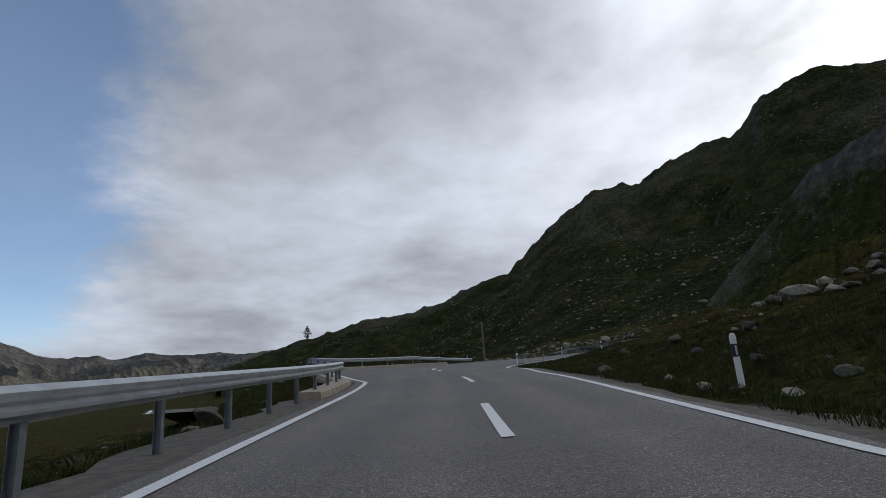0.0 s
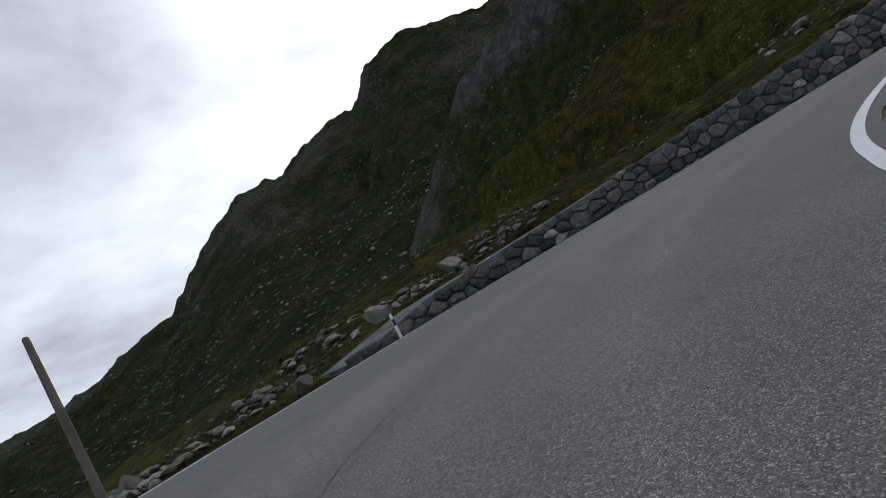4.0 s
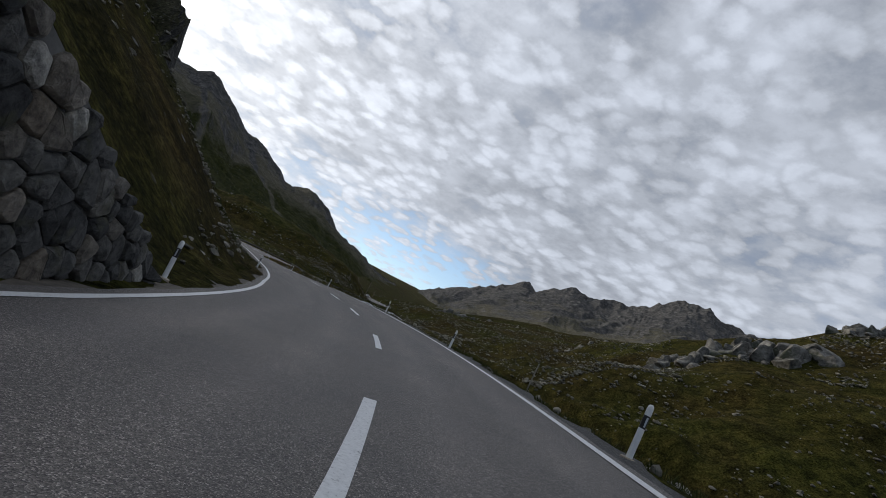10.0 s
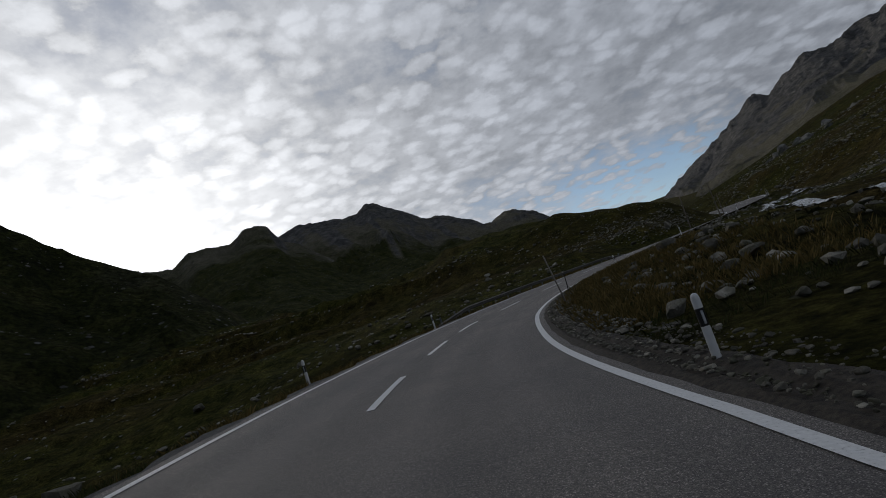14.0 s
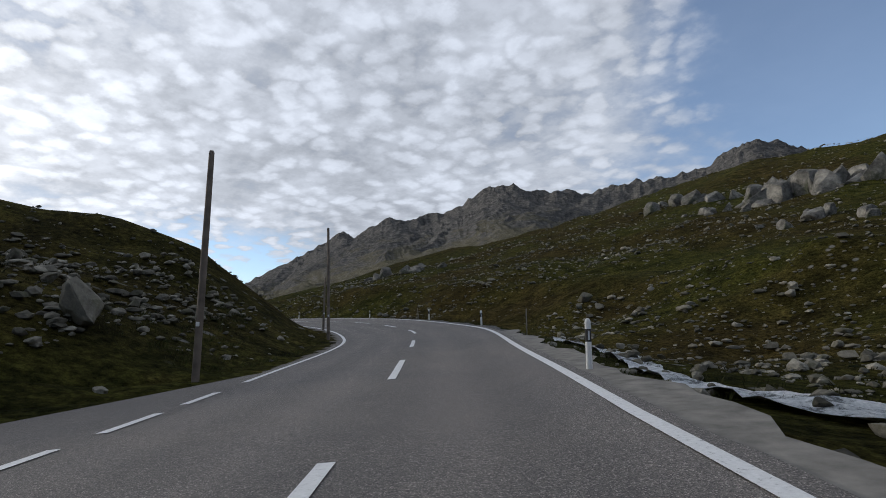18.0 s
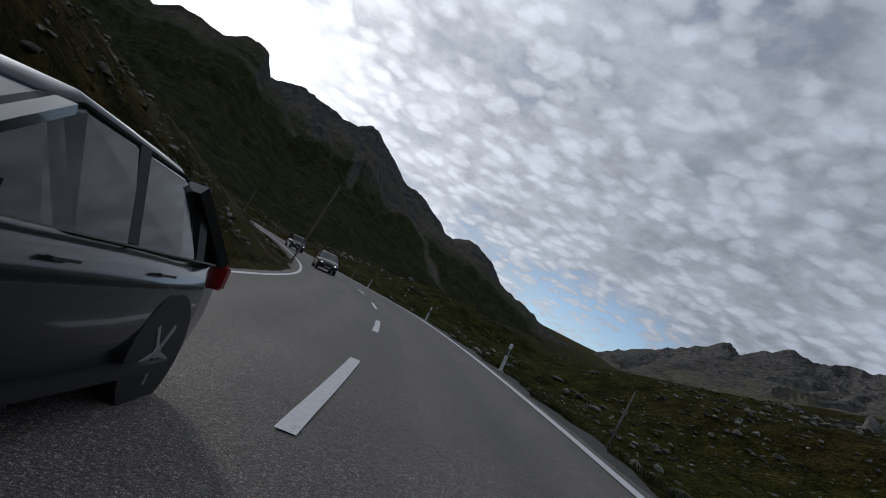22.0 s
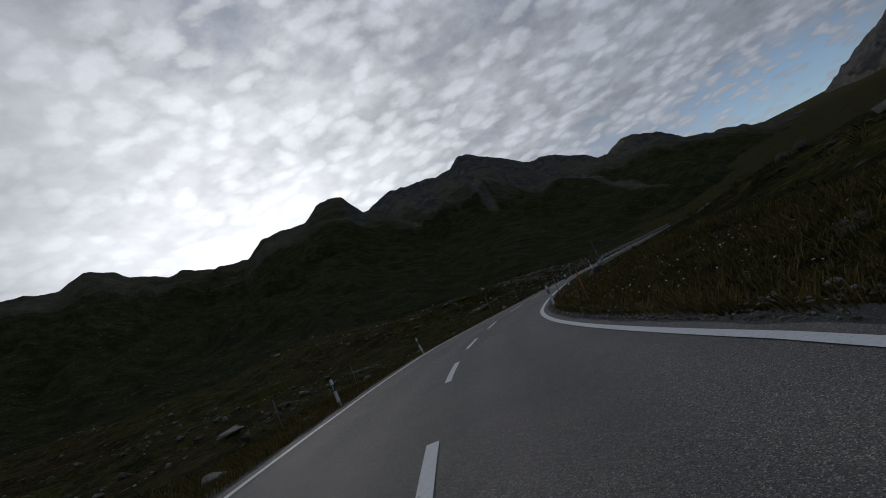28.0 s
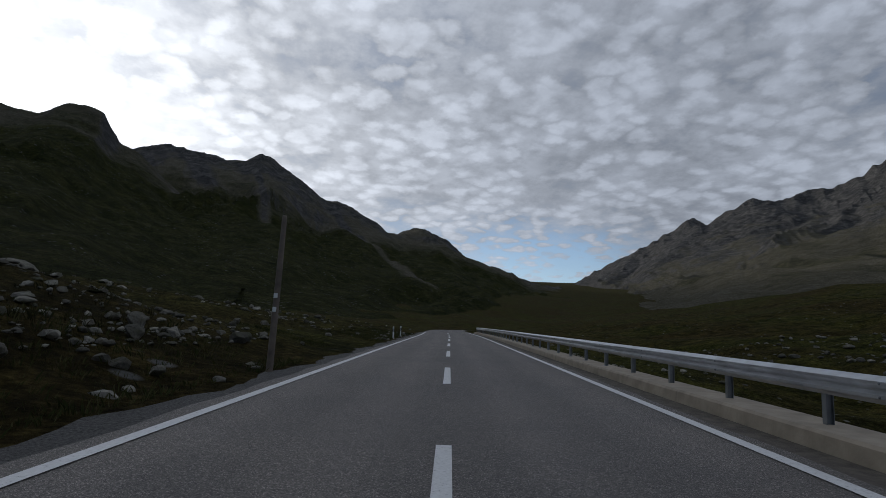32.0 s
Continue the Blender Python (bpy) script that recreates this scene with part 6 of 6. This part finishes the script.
def conifer(x, y, z, h, seed, round_top=False):
    rnd = random.Random(seed)
    e = thing("conifer", "dark round-crowned stone pine on the crag" if round_top else "small dark conifer on the slope", "tree", "conifers")
    part("trunk", lathe([(h * 0.035, -0.6), (h * 0.03, 0), (h * 0.02, h * 0.5), (h * 0.006, h * 0.97)], 7), BARK, e)
    v, f = [], []
    tiers = 9
    for t in range(tiers):
        u = t / (tiers - 1)
        zc = h * (0.14 + 0.80 * u)
        if round_top:
            rad = h * 0.36 * math.sin(math.pi * (0.16 + 0.80 * u)) * rnd.uniform(0.75, 1.15)
        else:
            rad = h * 0.26 * (1.05 - u) * rnd.uniform(0.8, 1.15)
        nb = 9
        for b in range(nb):
            a = 2 * math.pi * (b + rnd.random()) / nb
            L = rad * rnd.uniform(0.6, 1.1)
            for c in range(5):
                r = L * (0.25 + 0.75 * (c + rnd.random()) / 5)
                p = Vector((r * math.cos(a), r * math.sin(a), zc - 0.18 * r + rnd.uniform(-0.03, 0.03) * h))
                s = h * 0.05 * rnd.uniform(0.6, 1.2)
                o = len(v)
                d1 = Vector((rnd.gauss(0, 1), rnd.gauss(0, 1), rnd.gauss(0, 0.6))).normalized() * s
                d2 = Vector((rnd.gauss(0, 1), rnd.gauss(0, 1), rnd.gauss(0, 0.6))).normalized() * s
                d3 = Vector((rnd.gauss(0, 1), rnd.gauss(0, 1), rnd.gauss(0, 1))).normalized() * s
                v += [p + d1, p - d1 * 0.5 + d2, p - d2, p + d3]
                f += [(o, o + 1, o + 2), (o, o + 2, o + 3), (o, o + 3, o + 1), (o + 1, o + 3, o + 2)]
    ob = sheet("crown", v, f, NEEDLE, smooth=False)
    ob.parent = e
    e.matrix_world = Matrix.Translation((x, y, z))
    return e


crag = bpy.data.objects["crag"]
cv = np.empty(len(crag.data.vertices) * 3, np.float32)
crag.data.vertices.foreach_get("co", cv)
cv = cv.reshape(-1, 3)


def crest_at(mesh_xyz, origin, azimuth):
    """The highest place, seen from origin, of a mesh in one direction."""
    d = mesh_xyz - np.array(origin)
    az = np.degrees(np.arctan2(d[:, 1], d[:, 0]))
    sel = np.where(np.abs(az - azimuth) < 0.4)[0]
    el = d[sel, 2] / np.hypot(d[sel, 0], d[sel, 1])
    return mesh_xyz[sel[np.argmax(el)]]


for k, (az, h, rt) in enumerate([(17.2, 8.6, True), (12.5, 3.0, True), (16.5, 2.2, False), (18, 1.6, False), (19.5, 2.0, False), (21, 1.8, False), (22.5, 1.6, False), (25, 2.0, False), (8.6, 3.0, True), (6.2, 1.8, False), (4.6, 2.2, False), (1.5, 1.8, False)]):
    p = crest_at(cv, (36, 46, 7), az)
    conifer(float(p[0]), float(p[1]), float(p[2]) - 0.4, h, 300 + k, rt)
m6 = bpy.data.objects["mountain_6"]
cm = np.empty(len(m6.data.vertices) * 3, np.float32)
m6.data.vertices.foreach_get("co", cm)
p = crest_at(cm.reshape(-1, 3), (10, 40, 5), 101.5)
conifer(float(p[0]), float(p[1]), float(p[2]) - 1, 20, 340, True)
rnd = random.Random(5)
for k in range(26):
    x, y = -150 - 220 * rnd.random(), 90 + 260 * rnd.random()
    conifer(x, y, ground_at(x, y) - 3, rnd.uniform(5, 9), 400 + k)


# ---- cars ----
def paint_car(name, colour, rough=0.22):
    def build(nt, bsdf):
        n = tex_noise(nt, 1.5, 4)
        nt.links.new(ramp_of(nt, n, [(0.3, tuple(c * 0.85 for c in colour)), (0.7, colour)]), bsdf.inputs["Base Color"])
        bsdf.inputs["Roughness"].default_value = rough
        bsdf.inputs["Metallic"].default_value = 0.2
        bsdf.inputs["Coat Weight"].default_value = 0.8
        bsdf.inputs["Coat Roughness"].default_value = 0.06
    return mat(name, build)


def glass_build(nt, bsdf):
    bsdf.inputs["Base Color"].default_value = (0.012, 0.016, 0.018, 1)
    bsdf.inputs["Roughness"].default_value = 0.06
    bsdf.inputs["Specular IOR Level"].default_value = 0.7


CARGLASS = mat("tinted_glass", glass_build)
TYRE = plain("tyre_rubber", (0.016, 0.016, 0.017), 0.85, 0, 0.2, 12, 0.3)
ALLOY = plain("alloy_rim", (0.42, 0.43, 0.44), 0.3, 0.85, 0.08)
TRIM = plain("black_trim", (0.014, 0.014, 0.015), 0.5, 0, 0.15)
CHROME = plain("chrome_trim", (0.6, 0.61, 0.62), 0.16, 1.0, 0.04)
LAMP = plain("headlamp_lens", (0.55, 0.57, 0.6), 0.08, 0.4, 0.05)
REDLENS = plain("tail_lamp_lens", (0.25, 0.008, 0.008), 0.2, 0, 0.1)
PLATE = plain("number_plate", (0.62, 0.62, 0.60), 0.5, 0, 0.04)


def lit_build(nt, bsdf):
    bsdf.inputs["Base Color"].default_value = (0.9, 0.9, 0.9, 1)
    bsdf.inputs["Emission Color"].default_value = (1.0, 0.97, 0.9, 1)
    bsdf.inputs["Emission Strength"].default_value = 2.2


LIT = mat("lit_headlamp", lit_build)


def loft(sections, closed_ends=True):
    bm = bmesh.new()
    rings = [[bm.verts.new(p) for p in sec] for sec in sections]
    n = len(rings[0])
    for a, b in zip(rings, rings[1:]):
        for i in range(n):
            bm.faces.new((a[i], a[(i + 1) % n], b[(i + 1) % n], b[i]))
    if closed_ends:
        bm.faces.new(list(reversed(rings[0])))
        bm.faces.new(rings[-1])
    bmesh.ops.recalc_face_normals(bm, faces=bm.faces[:])
    return bm


def car(name, label, colour, L, Wd, Hh, hood, belt, clear, shape, m, lit):
    """A car that faces +x with its middle over the origin. shape: 'suv', 'van' or 'estate'."""
    e = thing(name, label, "car")
    paint = paint_car(name + "_paint", colour)
    hw, x0 = Wd / 2, L / 2
    # body below the windows: station, half width, underside, shoulder
    st = [(-x0, 0.80, clear + 0.16, belt * 0.92), (-x0 + 0.08, 0.92, clear + 0.05, belt * 0.99), (-x0 + 0.45, 0.985, clear, belt), (-0.6, 1.0, clear, belt), (x0 - hood - 0.15, 1.0, clear, belt - 0.02),
          (x0 - hood * 0.55, 0.985, clear, belt - 0.06), (x0 - 0.30, 0.93, clear + 0.02, belt - 0.20), (x0 - 0.08, 0.82, clear + 0.05, belt - 0.32), (x0, 0.70, clear + 0.14, belt - 0.46)]
    secs = []
    for x, w, b, t in st:
        w *= hw
        half = [(0, b), (w * 0.80, b), (w * 0.95, b + 0.06), (w, b + (t - b) * 0.42), (w * 0.995, b + (t - b) * 0.70), (w * 0.95, t - 0.02), (w * 0.82, t + 0.01), (w * 0.4, t + 0.035)]
        ring = [(x, y, z) for y, z in half] + [(x, 0, t + 0.045)] + [(x, -y, z) for y, z in reversed(half[1:])]
        secs.append(ring)
    body = part("body", loft(secs), paint, e, smooth=True)
    # cabin glass
    wsx = x0 - hood
    rear = {"suv": -x0 + 0.12, "van": -x0 + 0.04, "estate": -x0 + 0.14}[shape]
    rake = {"suv": 0.95, "van": 0.75, "estate": 0.95}[shape]
    rr = {"suv": 0.62, "van": 0.10, "estate": 0.60}[shape]
    gs = []
    for x, wb, z0, wt, z1 in ((rear, 0.90, belt - 0.03, 0.88, belt + 0.02), (rear + rr, 0.95, belt - 0.03, 0.74, Hh - 0.10), (rear + rr + 0.25, 0.96, belt - 0.03, 0.74, Hh - 0.035), (0.0, 0.96, belt - 0.03, 0.75, Hh),
                              (wsx - rake, 0.95, belt - 0.04, 0.73, Hh - 0.045), (wsx - rake + 0.08, 0.95, belt - 0.04, 0.73, Hh - 0.09), (wsx, 0.92, belt - 0.05, 0.88, belt + 0.0)):
        wb, wt = wb * hw, wt * hw
        gs.append([(x, 0, z0), (x, wb, z0), (x, wt + (wb - wt) * 0.1, z1 - (z1 - z0) * 0.12), (x, wt * 0.9, z1), (x, 0, z1 + 0.02), (x, -wt * 0.9, z1), (x, -wt - (wb - wt) * 0.1, z1 - (z1 - z0) * 0.12), (x, -wb, z0)])
    part("glass_cabin", loft(gs), CARGLASS, e, "dark tinted windows", smooth=False)
    rs = []
    for x, w, z in ((rear + rr - 0.02, 0.72, Hh - 0.10), (rear + rr + 0.22, 0.74, Hh - 0.02), (0.0, 0.755, Hh + 0.014), (wsx - rake - 0.02, 0.735, Hh - 0.03), (wsx - rake + 0.06, 0.72, Hh - 0.075)):
        w *= hw
        rs.append([(x, w, z - 0.05), (x, w * 0.9, z), (x, 0, z + 0.03), (x, -w * 0.9, z), (x, -w, z - 0.05), (x, 0, z - 0.06)])
    part("roof", loft(rs), paint, e, smooth=True)
    for sgn in (1, -1):
        # pillars follow the glass
        def bar(p, q, t, mt, nm):
            p, q = Vector(p), Vector(q)
            bm = bmesh.new()
            d = q - p
            rot = d.to_track_quat("Z", "Y").to_matrix().to_4x4()
            bmesh.ops.create_cube(bm, size=1, matrix=Matrix.Translation((p + q) / 2) @ rot @ Matrix.Diagonal((t, t * 0.5, d.length, 1)))
            return part(nm, bm, mt, e)
        yb, yt = sgn * hw * 0.945, sgn * hw * 0.755
        bar((wsx - 0.04, sgn * hw * 0.90, belt - 0.02), (wsx - rake, yt, Hh - 0.08), 0.09, paint, "pillar")
        for xx in (wsx - rake - 0.62, wsx - rake - 1.55):
            bar((xx, yb, belt - 0.02), (xx - 0.05, yt, Hh - 0.06), 0.08, TRIM if shape != "van" else paint, "pillar")
        bar((rear + 0.22, yb, belt), (rear + rr + 0.06, yt, Hh - 0.10), 0.16, paint, "pillar")
        bar((rear + 0.35, sgn * hw * 0.985, belt - 0.015), (wsx - 0.1, sgn * hw * 0.975, belt - 0.03), 0.022, CHROME, "window_trim")
        bar((-x0 + 0.7, sgn * hw * 0.99, clear + 0.07), (x0 - 0.9, sgn * hw * 0.99, clear + 0.07), 0.12, TRIM if shape != "estate" else CHROME, "sill")
        mir = box(-0.09, 0.09, -0.10, 0.10, -0.07, 0.07, 0.03)
        mir.transform(Matrix.Translation((wsx - 0.22, sgn * (hw + 0.08), belt + 0.06)))
        part("wing_mirror", mir, paint, e)
        for xx in (0.15, -0.85):
            bar((xx, sgn * (hw + 0.005), belt - 0.14), (xx - 0.2, sgn * (hw + 0.005), belt - 0.14), 0.03, paint, "door_handle")
        hl = box(-0.12, 0.12, -0.20, 0.20, -0.075, 0.075, 0.035)
        hl.transform(Matrix.Translation((x0 - 0.17, sgn * hw * 0.70, belt - 0.33)) @ pose(0, 0, 0, 0, 0, -sgn * 28))
        head = part("headlamp", hl, LAMP, e, "clear headlamp")
        if lit:
            bulb = box(-0.03, 0.03, -0.06, 0.06, -0.03, 0.03, 0.012)
            bulb.transform(Matrix.Translation((x0 - 0.055, sgn * hw * 0.66, belt - 0.335)))
            part("bulb", bulb, LIT, head, "lit lamp")
        tl = box(-0.06, 0.06, -0.11, 0.11, -0.10 if shape != "van" else -0.3, 0.10, 0.02)
        tl.transform(Matrix.Translation((-x0 + 0.10, sgn * hw * 0.86, belt - 0.10)))
        part("tail_lamp", tl, REDLENS, e, "red tail lamp")
        for xx in (x0 - 0.88, -x0 + 0.82):
            R = 0.345
            w = part("wheel", lathe([(R * 0.93, -0.11), (R, -0.08), (R, 0.08), (R * 0.93, 0.11)], 24), TYRE, e)
            wm = Matrix.Translation((xx, sgn * (hw - 0.12), R)) @ pose(0, 0, 0, -sgn * 90, 0, 0)
            w.data.transform(wm)
            rim = lathe([(R * 0.66, 0.085), (R * 0.64, 0.118), (R * 0.60, 0.10), (R * 0.16, 0.105), (R * 0.13, 0.125)], 20)
            rim.transform(wm)
            part("rim", rim, ALLOY, w)
            for sp in range(5):
                b = box(-0.02, 0.02, R * 0.12, R * 0.62, 0.108, 0.124, 0.004)
                b.transform(wm @ pose(0, 0, 0, 0, 0, 72 * sp))
                part("spoke", b, ALLOY, w)
            arch = lathe([(R * 1.13, 0.03), (R * 1.13, 0.118)], 24)
            arch.transform(wm)
            part("wheel_arch", arch, TRIM, e)
    gr = box(-0.04, 0.04, -hw * 0.42, hw * 0.42, -0.16, 0.14, 0.05)
    gr.transform(Matrix.Translation((x0 - 0.03, 0, belt - 0.47)))
    grille = part("grille", gr, TRIM, e, "black grille")
    for k in range(4):
        b = box(-0.008, 0.008, -hw * 0.38, hw * 0.38, -0.008, 0.008)
        b.transform(Matrix.Translation((x0 + 0.012, 0, belt - 0.58 + 0.07 * k)))
        part("slat", b, CHROME if k == 3 else TRIM, grille)
    lo = box(-0.05, 0.05, -hw * 0.80, hw * 0.80, -0.10, 0.10, 0.04)
    lo.transform(Matrix.Translation((x0 - 0.07, 0, clear + 0.14)))
    part("bumper", lo, TRIM, e)
    for xx in (x0 + 0.02, -x0 - 0.005):
        b = box(-0.008, 0.008, -0.25, 0.25, -0.055, 0.055, 0.006)
        b.transform(Matrix.Translation((xx, 0, belt - 0.62 if xx > 0 else belt - 0.25)))
        pl = part("number_plate", b, PLATE, e)
        b = box(-0.002, 0.002, -0.19, 0.19, -0.03, 0.03)
        b.transform(Matrix.Translation((xx + (0.009 if xx > 0 else -0.009), 0, belt - 0.62 if xx > 0 else belt - 0.25)))
        part("plate_bar", b, BLACK, pl)
    wip = box(-0.01, 0.01, -hw * 0.6, hw * 0.2, -0.008, 0.008)
    wip.transform(Matrix.Translation((wsx + 0.01, 0, belt + 0.015)))
    part("wiper", wip, BLACK, e)
    e.matrix_world = m
    return e


def park(s, d, turn):
    c, t, n = station(s)
    p = on_road(s, d, 0.005)
    b = math.degrees(math.atan(BANK(s)[0]))
    return Matrix.Translation(p) @ pose(0, 0, 0, 0, 0, math.degrees(math.atan2(t[1], t[0])) + turn) @ pose(0, 0, 0, -b if abs(turn) < 90 else b, 0, 0)


car("suv", "black compact sport utility car in the oncoming lane with lit headlamps", (0.012, 0.012, 0.015), 4.55, 1.84, 1.66, 1.05, 1.06, 0.24, "suv", park(488.5, 1.95, 180), True)
car("van", "black family van in the oncoming lane with lit headlamps", (0.022, 0.021, 0.022), 4.45, 1.84, 1.82, 0.92, 1.10, 0.22, "van", park(513.5, 1.95, 180), True)
car("hatchback", "dark small car in the oncoming lane with lit headlamps", (0.020, 0.022, 0.026), 4.25, 1.78, 1.50, 1.05, 0.98, 0.20, "suv", park(438, 1.95, 180), True)
car("estate_car", "black estate car with chrome window trim parked in the lay-by", (0.010, 0.011, 0.014), 4.90, 1.86, 1.47, 1.15, 0.96, 0.20, "estate", park(565.6, 6.9, -30), False)


# ---- drains ----
def drain(s, d):
    e = thing("drain_grate", "rusty iron drain grate at the edge of the asphalt", "drain", "drain grates")
    RUST = bpy.data.materials.get("rusty_iron") or plain("rusty_iron", (0.07, 0.042, 0.03), 0.8, 0.4, 0.4, 9)
    c, t, n = station(s)
    m = Matrix.Translation(on_road(s, d, 0.0)) @ pose(0, 0, 0, 0, 0, math.degrees(math.atan2(t[1], t[0])))
    for k in range(8):
        b = box(-0.36 + 0.1 * k, -0.31 + 0.1 * k, -0.22, 0.22, 0.0, 0.014)
        part("bar", b, RUST, e)
    for y in (-0.24, 0.20):
        part("frame_side", box(-0.40, 0.46, y, y + 0.04, 0.0, 0.016), RUST, e)
    e.matrix_world = m


drain(51.5, -5.2)
drain(226.0, 4.5)
drain(16.5, -4.2)
